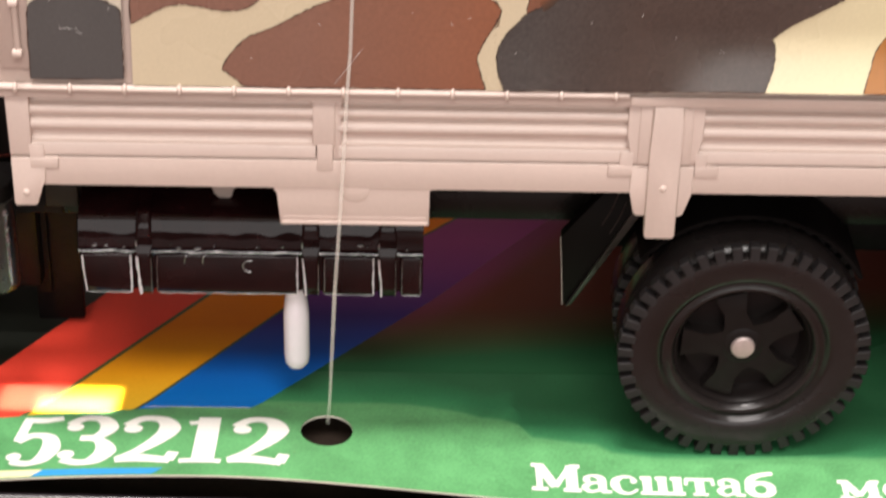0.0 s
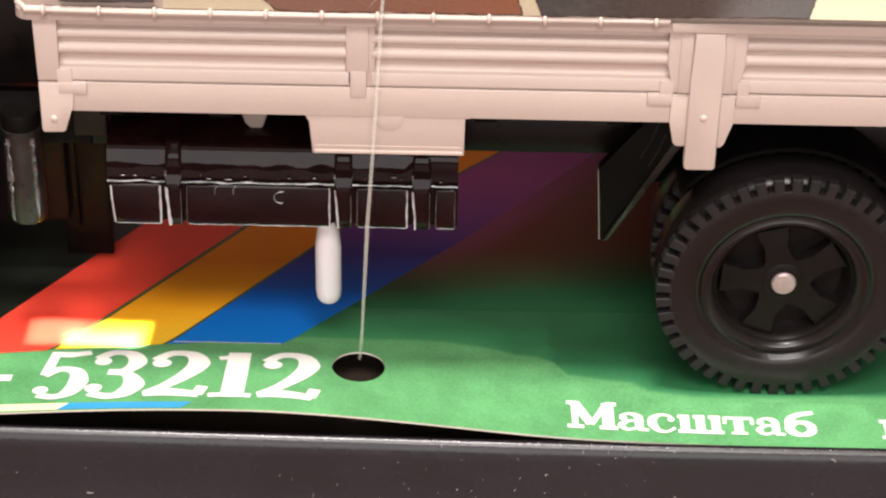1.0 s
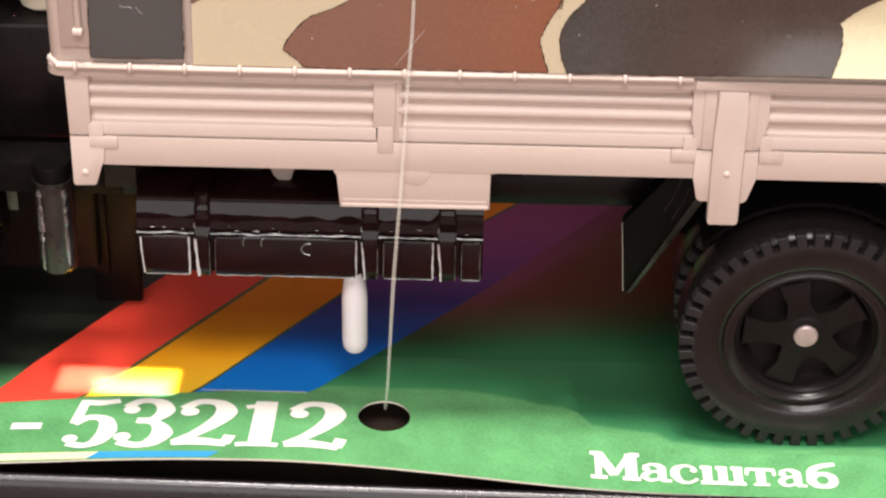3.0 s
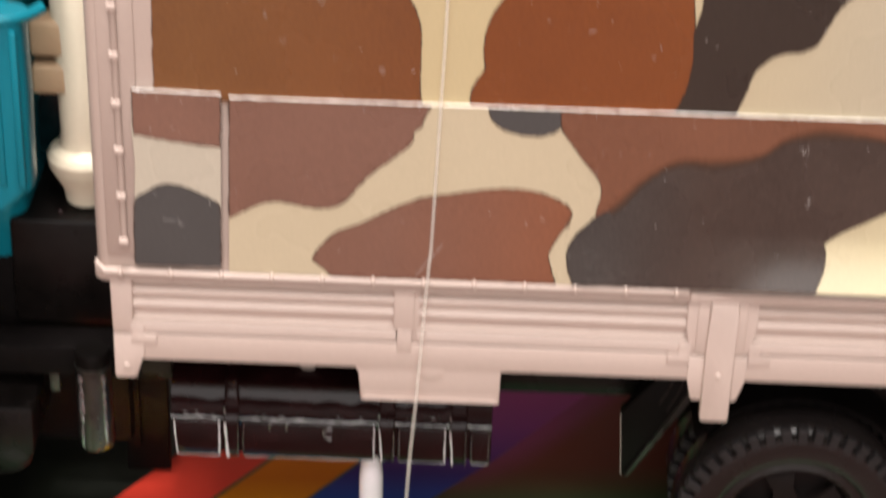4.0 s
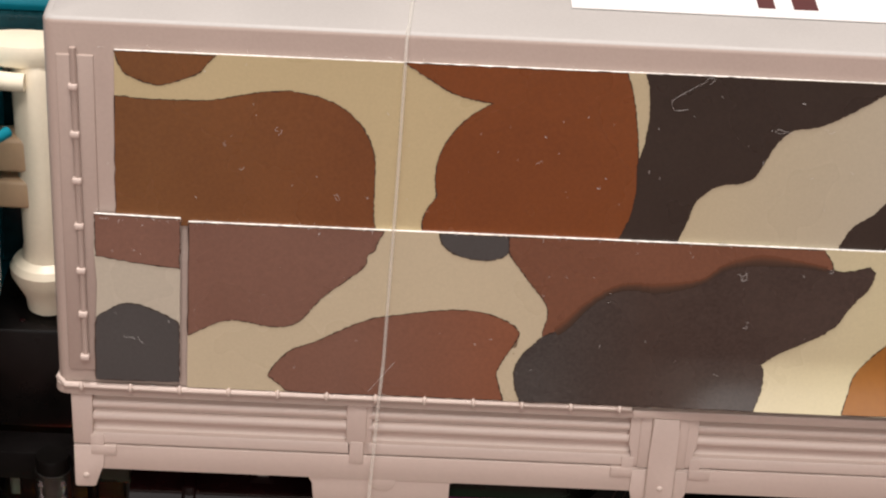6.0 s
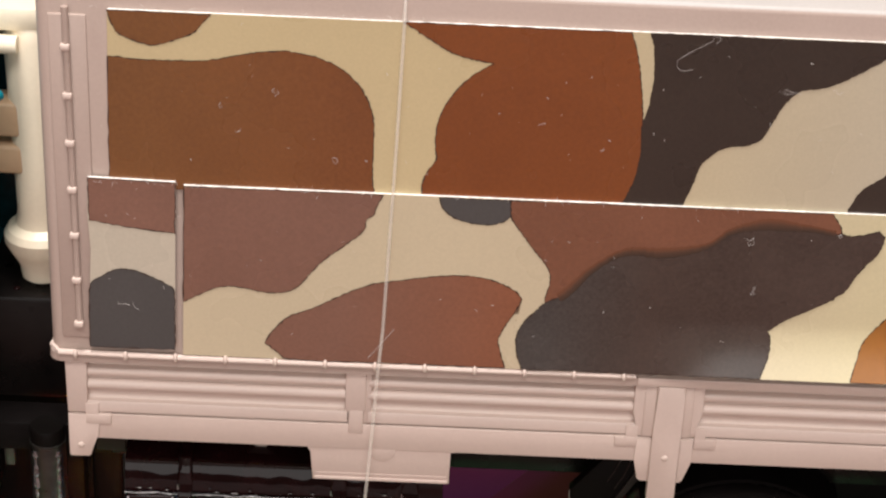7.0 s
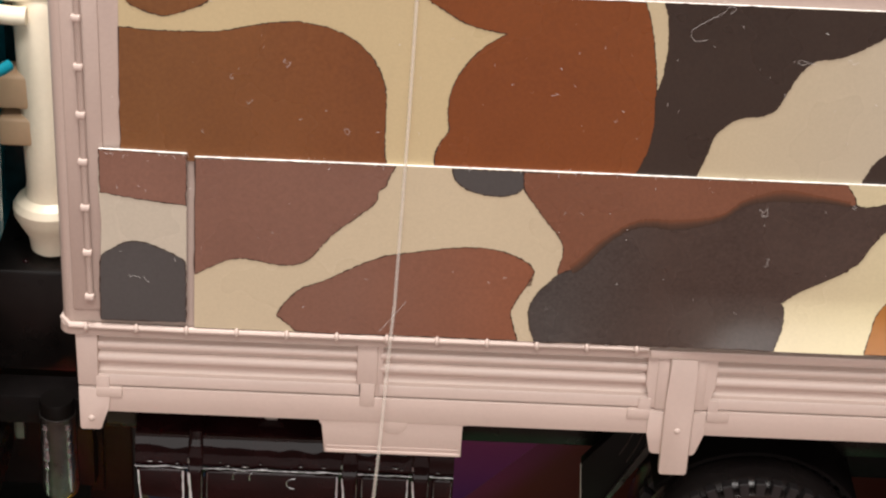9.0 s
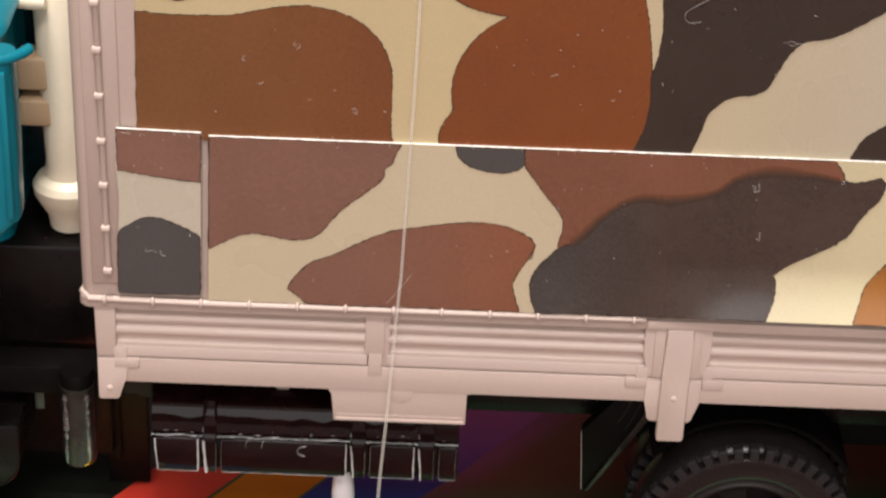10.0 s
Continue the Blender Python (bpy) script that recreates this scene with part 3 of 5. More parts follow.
    for letter, x0, x1, top in (("М", -10.7, -6.0, -1.9), ("а", -6.0, -3.1, -3.3), ("с", -3.1, -0.4, -3.35), ("ш", -0.35, 3.9, -3.4), ("т", 3.9, 6.8, -3.4), ("а", 6.9, 9.6, -3.4), ("б", 9.6, 12.7, -2.3)):
        glyph(letter, x0, x1, -6.1, top)
    glyph("м", 18.6, 22.6, -6.2, -3.5)
    glyph("о", 22.8, 25.8, -6.2, -3.5)
    strip("lettering", lambda y: -65.9, lambda y: -63.0, -1.75, -0.55, INK, "white printed dash", rows=2, cols=3, up=0.09)
    strip("lettering", lambda y: -72.5, lambda y: -68.2, -2.6, 1.2, INK, "white bar in place of lettering", rows=2, cols=3, up=0.09)


base()
card()


# ---------------------------------------------------------------- the truck
TRUCK = thing("toy_truck", (0, 29, 0), "toy covered truck with teal cab and camouflage sheets", "toy truck")
REAR = 80.0


def slope(bm):
    """The covers of the bed lean in slightly towards the roof."""
    for v in bm.verts:
        v.co.y += 0.02 * (v.co.z - 42)
    return bm


def add(name, bm, material, label="", parent=None, **kw):
    return under(part(name, bm, material, label=label, **kw), parent or TRUCK)


def rounded_ring(bm, x0, x1, y0, y1, r, z, steps=5):
    ring = []
    for cx, cy, a0 in ((x1 - r, y1 - r, 0), (x0 + r, y1 - r, 90), (x0 + r, y0 + r, 180), (x1 - r, y0 + r, 270)):
        for k in range(steps + 1):
            a = radians(a0 + 90 * k / steps)
            ring.append(bm.verts.new((cx + r * math.cos(a), cy + r * math.sin(a), z)))
    return ring


def loft(bm, rings):
    for p, q in zip(rings, rings[1:]):
        n = len(p)
        for k in range(n):
            bm.faces.new((p[k], p[(k + 1) % n], q[(k + 1) % n], q[k]))
    bm.faces.new(rings[0][::-1]), bm.faces.new(rings[-1])
    return bm


def tent():
    bm = bmesh.new()
    rings = [rounded_ring(bm, -59.8, REAR, -0.42, 58.4, 1.4, 38.85), rounded_ring(bm, -59.75, REAR, -0.42, 58.4, 1.4, 39.7), rounded_ring(bm, -59.5, REAR - 0.3, -0.08, 58.0, 1.3, 39.9)]
    rings.append(rounded_ring(bm, -59.7, REAR - 0.6, 0.66, 57.0, 1.1, 77.7))
    for k in range(1, 6):
        a = radians(15 * k)
        d = 0.6 * (1 - math.cos(a))
        rings.append(rounded_ring(bm, -59.7 + d, REAR - 0.6 - d, 0.68 + d, 57 - d, 1.1, 77.7 + 0.6 * math.sin(a)))
    loft(bm, rings)
    bm.normal_update()
    for f in bm.faces:
        # upward faces take the paler colour with the top light in it
        f.material_index = 1 if f.normal.z > 0.5 and f.calc_center_median().z > 70 else 0
    body = add("tent", bm, [CANVAS, ROOF], "pinkish beige plastic tent with a rounded roof edge")
    add("hem", boxed(-3.4, REAR - 0.2, -0.62, -0.2, 38.9, 39.85, bevel=0.15), PLASTIC, "plain pale hem of the tent", body)
    bm = bmesh.new()
    loft(bm, [rounded_ring(bm, -59.1, REAR - 1.2, 1.25, 56.4, 0.8, 78.0), rounded_ring(bm, -59.05, REAR - 1.25, 1.3, 56.35, 0.8, 78.24), rounded_ring(bm, -58.7, REAR - 1.6, 1.7, 56.0, 0.8, 78.36), rounded_ring(bm, -52, REAR - 10, 10, 48, 3, 78.6)])
    add("roof", bm, ROOF, "roof of the tent, paled by top light in its colour", body, turn=60)
    # the laced edge along the bottom and up the front corner
    bm = bmesh.new()
    tube(bm, [(-59.0, 3, 39.95), (-59.5, 0.8, 39.95), (-58.7, -0.45, 39.95), (-48, -0.6, 39.92), (-20, -0.6, 39.95), (-3.6, -0.55, 40.0)], 0.31)
    add("lacing", bm, PLASTIC, "moulded lacing cord", body)
    for k in range(12):
        add("lacing_loop", ball(bmesh.new(), (-57.1 + 4.755 * k, -0.75, 39.97), 0.42, 0.6, 0.9, 1.25), PLASTIC, "", body)
    add("corner_flap", slope(prism(bmesh.new(), [(-58.3, 41.6), (-54.9, 41.6), (-55.1, 74.75), (-58.5, 74.75)], "y", -0.30, 0.3, bevel=0.12)), CANVAS, "", body)
    add("lacing", slope(rod(bmesh.new(), (-56.6, -0.5, 43.0), (-56.9, -0.5, 75.6), 0.32)), CANVAS, "moulded upright lacing cord", body)
    for k in range(7):
        add("lacing_loop", slope(boxed(-57.12 - 0.05 * k, -56.2 - 0.05 * k, -1.0, -0.3, 42.98 + 4.75 * k, 43.62 + 4.75 * k, bevel=0.2)), PLASTIC, "", body)


def flare(x, z):
    """How far the foot of the lower sheet is bent out so that it mirrors the window."""
    s = min(1, max(0, (x + 7) / 13))
    return (1.36 * s * s * (3 - 2 * s) + 0.14 * math.exp(-(((x + 12) / 4) ** 2))) * max(0, (46.2 - z) / 5.8) ** 1.4


def flared(bm):
    bmesh.ops.triangulate(bm, faces=[f for f in bm.faces if len(f.verts) > 4 or f.calc_area() > 40])
    for k in range(10):
        bmesh.ops.bisect_plane(bm, geom=bm.verts[:] + bm.edges[:] + bm.faces[:], plane_co=(0, 0, 40.8 + 0.7 * k), plane_no=(0, 0, 1))
    for k in range(16):
        bmesh.ops.bisect_plane(bm, geom=bm.verts[:] + bm.edges[:] + bm.faces[:], plane_co=(-18 + 2.4 * k, 0, 0), plane_no=(1, 0, 0))
    for v in bm.verts:
        out = flare(v.co.x, v.co.z)
        # moved along the view ray, so the bend keeps its place for the camera
        v.co.x, v.co.y, v.co.z = v.co.x - 0.0053 * (v.co.x + 25) * out, v.co.y - out, v.co.z + 0.655 * out
    return bm


def sheet(name, outline, y, material, label, loose=False):
    bm = slope(prism(bmesh.new(), outline, "y", y, y + 0.26))
    if loose:
        flared(bm)
    bm.normal_update()
    for f in bm.faces:
        f.material_index = 0 if abs(f.normal.y) > 0.7 else 1
    return add(name, bm, [material, EDGE], label)


def patch(parent, points, y, material, name="patch", steps=14, loose=False, blurred=None):
    line = spline(points, steps)
    bm = slope(prism(bmesh.new(), line, "y", y, y + 0.03))
    lean = flare if loose else lambda x, z: 0
    if loose:
        flared(bm)
    n = len(line)
    # the dark edge of the print, of uneven width
    sides = []
    for i, p in enumerate(line):
        a, b = Vector(line[i - 1]), Vector(line[(i + 1) % n])
        d = (b - a).normalized()
        w = max(0.012, 0.042 + 0.07 * noise.noise(Vector((p[0] * 2.6, p[1] * 2.6, 2.0))))
        sides.append([bm.verts.new((p[0] + s * d.y * w - 0.0053 * (p[0] + 25) * lean(p[0], p[1]), y - 0.006 + 0.02 * (p[1] - 42) - lean(p[0], p[1]), p[1] - s * d.x * w + 0.655 * lean(p[0], p[1]))) for s in (-1, 1)])
    for i in range(n):
        if blurred and blurred(*line[i]):
            continue
        f = bm.faces.new((sides[i][0], sides[(i + 1) % n][0], sides[(i + 1) % n][1], sides[i][1]))
        f.material_index = 1
    for v in [v for v in bm.verts if not v.link_faces]:
        bm.verts.remove(v)
    made = add(name, bm, [material, OUTLINE], "", parent, smooth=loose)
    if blurred:
        # where two printed colours run into one another
        bm = bmesh.new()
        uv = bm.loops.layers.uv.new("UVMap")
        rows, span = [], [i for i in range(n) if blurred(*line[i])]
        for i in span:
            d = (Vector(line[(i + 3) % n]) - Vector(line[i - 3])).normalized()
            w = 0.45 + 0.30 * noise.noise(Vector((line[i][0] * 0.2, 4.0, 1.0)))
            rows.append([bm.verts.new((line[i][0] + s * d.y * w, y - 0.012 + 0.02 * (line[i][1] - 42), line[i][1] - s * d.x * w)) for s in (-1, 1)])
        for a, b in zip(rows, rows[1:]):
            f = bm.faces.new((a[0], b[0], b[1], a[1]))
            for l in f.loops:
                l[uv].uv = (0.0 if l.vert in (a[0], b[0]) else 1.0, 0.5)
        add("blurred_border", bm, BLUR, "", made, smooth=False)
    return made


def camouflage():
    y1, y2, y3 = -0.38, -0.68, -0.70
    upper = sheet("camouflage_sheet", [(-53.2, 75.45), (-53.4, 58.0), (70, 57.6), (70, 75.65)], y1, TAN, "glossy printed camouflage sheet on the upper tent wall")
    patch(upper, [(-53.2, 75.4), (-52.9, 74.3), (-52.2, 73.2), (-50.9, 72.6), (-49.2, 72.2), (-47.3, 72.8), (-45.6, 73.6), (-44.7, 74.7), (-44.0, 75.4)], y1 - 0.03, BROWN)
    patch(upper, [(-53.25, 71.0), (-50.4, 70.8), (-47.4, 70.8), (-44.2, 71.0), (-41.7, 71.6), (-39.7, 72.0), (-37.6, 72.2), (-35.3, 71.9), (-33.3, 71.2), (-31.7, 70.1), (-30.4, 68.5), (-29.6, 66.5), (-29.4, 64.8), (-29.4, 62.4), (-29.4, 60.0), (-29.1, 57.9), (-41.2, 57.9), (-53.4, 58.0)], y1 - 0.03, BROWN)
    patch(upper, [(-27.1, 75.5), (-25.4, 74.4), (-22.8, 72.8), (-20.8, 72.2), (-18.9, 71.9), (-20.7, 70.7), (-22.1, 69.2), (-23.3, 67.1), (-23.8, 65.1), (-23.8, 63.3), (-23.7, 62.1), (-24.4, 60.9), (-24.8, 59.7), (-24.8, 57.8), (-16.3, 57.8), (-6.7, 57.8), (-5.6, 60.8), (-5.25, 63.0), (-5.28, 66.6), (-5.45, 68.6), (-5.75, 70.6), (-6.3, 73.4), (-7.0, 75.5), (-17.4, 75.5)], y1 - 0.03, RUST)
    patch(upper, [(-5.3, 75.5), (-4.9, 74.1), (-4.65, 71.5), (-4.8, 68.8), (-5.05, 67.5), (-5.28, 66.6), (-5.25, 63.0), (-5.6, 60.8), (-6.7, 57.8), (-1.2, 57.8), (-0.2, 60.8), (0.2, 62.4), (0.9, 63.5), (2.4, 64.6), (4.2, 64.9), (5.4, 65.5), (6.1, 66.7), (6.7, 68.2), (7.6, 69.7), (8.7, 70.6), (10.8, 71.0), (13.2, 72.3), (15.0, 73.5), (16.8, 74.7), (19.5, 75.5), (3.0, 75.5)], y1 - 0.045, UMBER)
    patch(upper, [(13.9, 57.8), (15.2, 60.7), (17.1, 62.3), (18.4, 63.9), (23, 67), (31, 65), (33, 57.8)], y1 - 0.03, UMBER)
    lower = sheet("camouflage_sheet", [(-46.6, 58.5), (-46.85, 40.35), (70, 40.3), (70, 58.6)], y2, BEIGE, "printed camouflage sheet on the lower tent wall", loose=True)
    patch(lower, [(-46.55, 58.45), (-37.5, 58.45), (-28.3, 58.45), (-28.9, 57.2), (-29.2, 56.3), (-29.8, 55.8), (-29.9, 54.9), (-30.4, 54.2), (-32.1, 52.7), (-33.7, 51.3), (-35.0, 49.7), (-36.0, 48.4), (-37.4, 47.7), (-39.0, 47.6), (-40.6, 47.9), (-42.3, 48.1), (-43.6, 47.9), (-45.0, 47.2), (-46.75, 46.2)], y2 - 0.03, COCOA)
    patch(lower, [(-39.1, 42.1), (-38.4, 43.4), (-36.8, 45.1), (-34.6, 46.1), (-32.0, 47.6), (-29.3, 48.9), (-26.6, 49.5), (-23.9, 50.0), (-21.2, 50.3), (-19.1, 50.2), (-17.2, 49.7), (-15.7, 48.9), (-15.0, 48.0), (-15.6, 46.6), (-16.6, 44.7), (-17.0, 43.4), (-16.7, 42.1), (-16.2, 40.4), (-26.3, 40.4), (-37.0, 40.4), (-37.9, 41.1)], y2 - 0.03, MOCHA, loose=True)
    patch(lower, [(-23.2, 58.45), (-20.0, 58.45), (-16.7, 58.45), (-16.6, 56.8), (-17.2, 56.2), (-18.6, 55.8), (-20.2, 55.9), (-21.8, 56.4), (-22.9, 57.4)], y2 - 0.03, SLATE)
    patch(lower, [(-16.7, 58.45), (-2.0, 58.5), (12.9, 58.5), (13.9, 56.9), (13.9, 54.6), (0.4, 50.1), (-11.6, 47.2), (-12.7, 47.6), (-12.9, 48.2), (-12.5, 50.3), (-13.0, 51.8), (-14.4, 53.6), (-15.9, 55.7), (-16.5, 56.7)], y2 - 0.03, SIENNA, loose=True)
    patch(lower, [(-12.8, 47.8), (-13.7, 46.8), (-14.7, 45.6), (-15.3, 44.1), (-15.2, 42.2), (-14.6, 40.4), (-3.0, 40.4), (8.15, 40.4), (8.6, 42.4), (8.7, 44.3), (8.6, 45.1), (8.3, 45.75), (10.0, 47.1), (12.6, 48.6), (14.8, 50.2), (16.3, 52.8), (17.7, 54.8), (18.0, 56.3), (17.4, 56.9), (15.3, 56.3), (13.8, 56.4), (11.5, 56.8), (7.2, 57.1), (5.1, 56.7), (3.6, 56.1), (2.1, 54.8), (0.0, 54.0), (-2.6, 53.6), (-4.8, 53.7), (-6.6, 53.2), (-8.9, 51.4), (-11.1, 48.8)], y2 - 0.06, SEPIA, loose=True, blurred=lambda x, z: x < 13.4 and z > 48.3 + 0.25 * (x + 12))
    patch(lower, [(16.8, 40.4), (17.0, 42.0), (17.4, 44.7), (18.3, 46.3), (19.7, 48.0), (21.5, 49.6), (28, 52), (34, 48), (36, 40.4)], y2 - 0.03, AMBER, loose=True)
    pocket = sheet("pocket_sheet", [(-55.35, 58.95), (-55.5, 55), (-55.3, 51.5), (-55.6, 45), (-55.7, 40.85), (-47.6, 40.9), (-47.35, 58.8)], y3, ASH, "small camouflage sheet beside the lower one")
    patch(pocket, [(-55.35, 58.9), (-47.4, 58.75), (-47.45, 53.5), (-51.3, 53.9), (-55.35, 54.5)], y3 - 0.03, COCOA)
    patch(pocket, [(-55.45, 47.7), (-54.4, 48.6), (-53.0, 49.4), (-51.4, 49.4), (-49.8, 48.8), (-48.2, 48.0), (-47.6, 47.4), (-47.62, 40.9), (-55.65, 40.85)], y3 - 0.03, SLATE)


def bed():
    # outer rail below the boards
    sill = prism(bmesh.new(), [(0.2, 29.65), (0.15, 32.5), (0.25, 32.57), (0.6, 32.42), (3.2, 32.3), (3.2, 29.7)], "x", -58.2, REAR - 2, bevel=0.04)
    add("side_rail", sill, PLASTIC, "pink-beige plastic rail under the side boards")
    # from below: a flat foot, a broad valley, two rounded slats, a deep groove under the top border
    profile = [(0.30, 32.72), (0.16, 32.82), (0.14, 33.86), (0.24, 34.0), (0.78, 34.06), (0.92, 34.25), (0.92, 34.82), (0.78, 35.08), (0.46, 35.26), (0.30, 35.44), (0.26, 35.72),
               (0.34, 35.98), (0.58, 36.18), (0.92, 36.26), (0.92, 36.46), (0.74, 36.62), (0.44, 36.76), (0.30, 36.96), (0.28, 37.26), (0.38, 37.50), (0.66, 37.68), (1.05, 37.76),
               (1.05, 38.50), (0.20, 38.60), (0.06, 38.70), (0.06, 39.4), (2.2, 39.4), (2.2, 32.7)]
    for x0, x1 in ((-56.4, -31.4), (-28.8, -3.4), (3.3, 31.0), (33.6, REAR - 4)):
        bm = prism(bmesh.new(), profile, "x", x0 - 0.3, x1 + 0.3)
        add("side_board", bm, PLASTIC, "ribbed side board", turn=38)
    add("panel", boxed(-58.0, REAR - 2, 1.6, 2.6, 31.9, 39.4), PLASTIC, "plain inner wall behind the side boards")
    add("filler", boxed(-57.9, REAR - 3, 0.55, 1.58, 32.36, 32.78), PLASTIC, "strip at the back of the gap under the boards")
    # end post, middle posts
    add("corner_post", prism(bmesh.new(), [(-58.3, 39.4), (-56.2, 39.4), (-56.3, 32.78), (-58.2, 32.78)], "y", -0.02, 2.4, bevel=0.08), PLASTIC)
    foot = add("corner_bracket", prism(bmesh.new(), [(-58.2, 32.5), (-55.1, 32.5), (-55.3, 29.95), (-55.7, 29.5), (-56.05, 27.8), (-56.3, 27.6), (-58.05, 27.55), (-58.2, 27.8)], "y", -0.05, 1.6, bevel=0.1), PLASTIC)
    add("bolt", ball(bmesh.new(), (-57.05, -0.1, 28.96), 0.34, 1, 0.5, 1), PLASTIC, "", foot)
    for x in (-30.1, 32.3):
        add("board_post", boxed(x - 1.25, x + 0.75, 0.12, 2.3, 34.0, 38.85, bevel=0.15), PLASTIC)
        add("board_post", boxed(x + 0.5, x + 1.3, 0.35, 2.3, 32.62, 38.85, bevel=0.1), PLASTIC)
        add("hinge", boxed(x - 0.9, x + 0.55, 0.02, 1.2, 31.55, 34.2, bevel=0.15), PLASTIC)
    for x0, x1, x2, x3 in ((-56.5, -55.2, -56.5, -54.0), (-4.0, -2.8, -5.0, -2.8), (2.75, 3.8, 2.75, 4.9), (29.0, 30.1, 28.0, 30.1)):
        bm = boxed(x0, x1, -0.06, 1.2, 31.6, 33.9, bevel=0.06)
        box(bm, x2, x3, -0.10, 1.2, 31.5, 32.62, bevel=0.1)
        add("hinge", bm, PLASTIC)
    # the wide bracket with its strap in the middle of the bed
    bm = bmesh.new()
    for s, w in ((-1, 3.45), (1, 3.3)):
        prism(bm, [(s * 1.0, 38.65), (s * w, 38.65), (s * w, 35.3), (s * (w - 0.5), 33.7), (s * (w - 0.55), 32.76), (s * 1.0, 32.76)], "y", 0.0, 1.5, bevel=0.08)
        prism(bm, [(s * 1.0, 38.7), (s * (w - 1.0), 38.7), (s * (w - 1.0), 32.78), (s * 1.0, 32.78)], "y", -0.14, 1.5, bevel=0.1)
    prism(bm, [(-2.95, 32.4), (-2.9, 29.8), (-2.5, 27.7), (-2.2, 27.4), (1.75, 27.3), (2.05, 27.6), (2.7, 29.7), (2.75, 32.4)], "y", -0.04, 1.5, bevel=0.1)
    add("bracket", bm, PLASTIC, "wide bracket behind the middle strap")
    strap = add("strap", prism(bmesh.new(), [(-1.35, 38.85), (1.35, 38.85), (1.42, 37.0), (1.4, 25.5), (1.2, 25.25), (-1.2, 25.25), (-1.4, 25.5), (-1.4, 34)], "y", -0.55, 0.5, bevel=0.15), PLASTIC, "smooth upright strap")
    add("bolt", ball(bmesh.new(), (0, -0.55, 30.55), 0.34, 1, 0.5, 1), PLASTIC, "", strap)
    # small cover plate
    bm = prism(bmesh.new(), [(-35.0, 29.8), (-34.85, 29.25), (-34.55, 29.0), (-34.4, 25.75), (-20.85, 25.75), (-20.95, 29.6), (-20.4, 29.5), (-19.9, 29.8)], "y", 0.32, 1.0, bevel=0.08)
    plate = add("cover_plate", bm, PLASTIC, "thin rectangular cover plate below the rail")
    bm = bmesh.new()
    box(bm, -34.2, -21.05, 0.22, 0.5, 25.8, 26.15, bevel=0.07)
    box(bm, -34.1, -21.2, 0.28, 0.5, 26.5, 26.62, bevel=0.03)
    add("lip", bm, PLASTIC, "", plate)
    add("button", lathe(bmesh.new(), [(1.3, 0.5), (1.3, 0.24), (1.2, 0.2)], (-27.6, 0.0, 29.55), steps=24), PLASTIC, "", plate)
    add("bed_floor", boxed(-58, REAR - 2, 2.0, 56, 31.5, 33, bevel=0.1), BLACK)
    add("side_board", boxed(-58.2, REAR - 2, 55.2, 58.0, 29.6, 39.4, bevel=0.1), PLASTIC, "side board of the far side")
    add("front_board", boxed(-58.2, -56.2, 2.4, 55.2, 29.7, 39.4, bevel=0.1), PLASTIC)
    add("tailboard", boxed(REAR - 4, REAR - 2, 2.4, 55.2, 29.7, 39.4, bevel=0.1), PLASTIC)


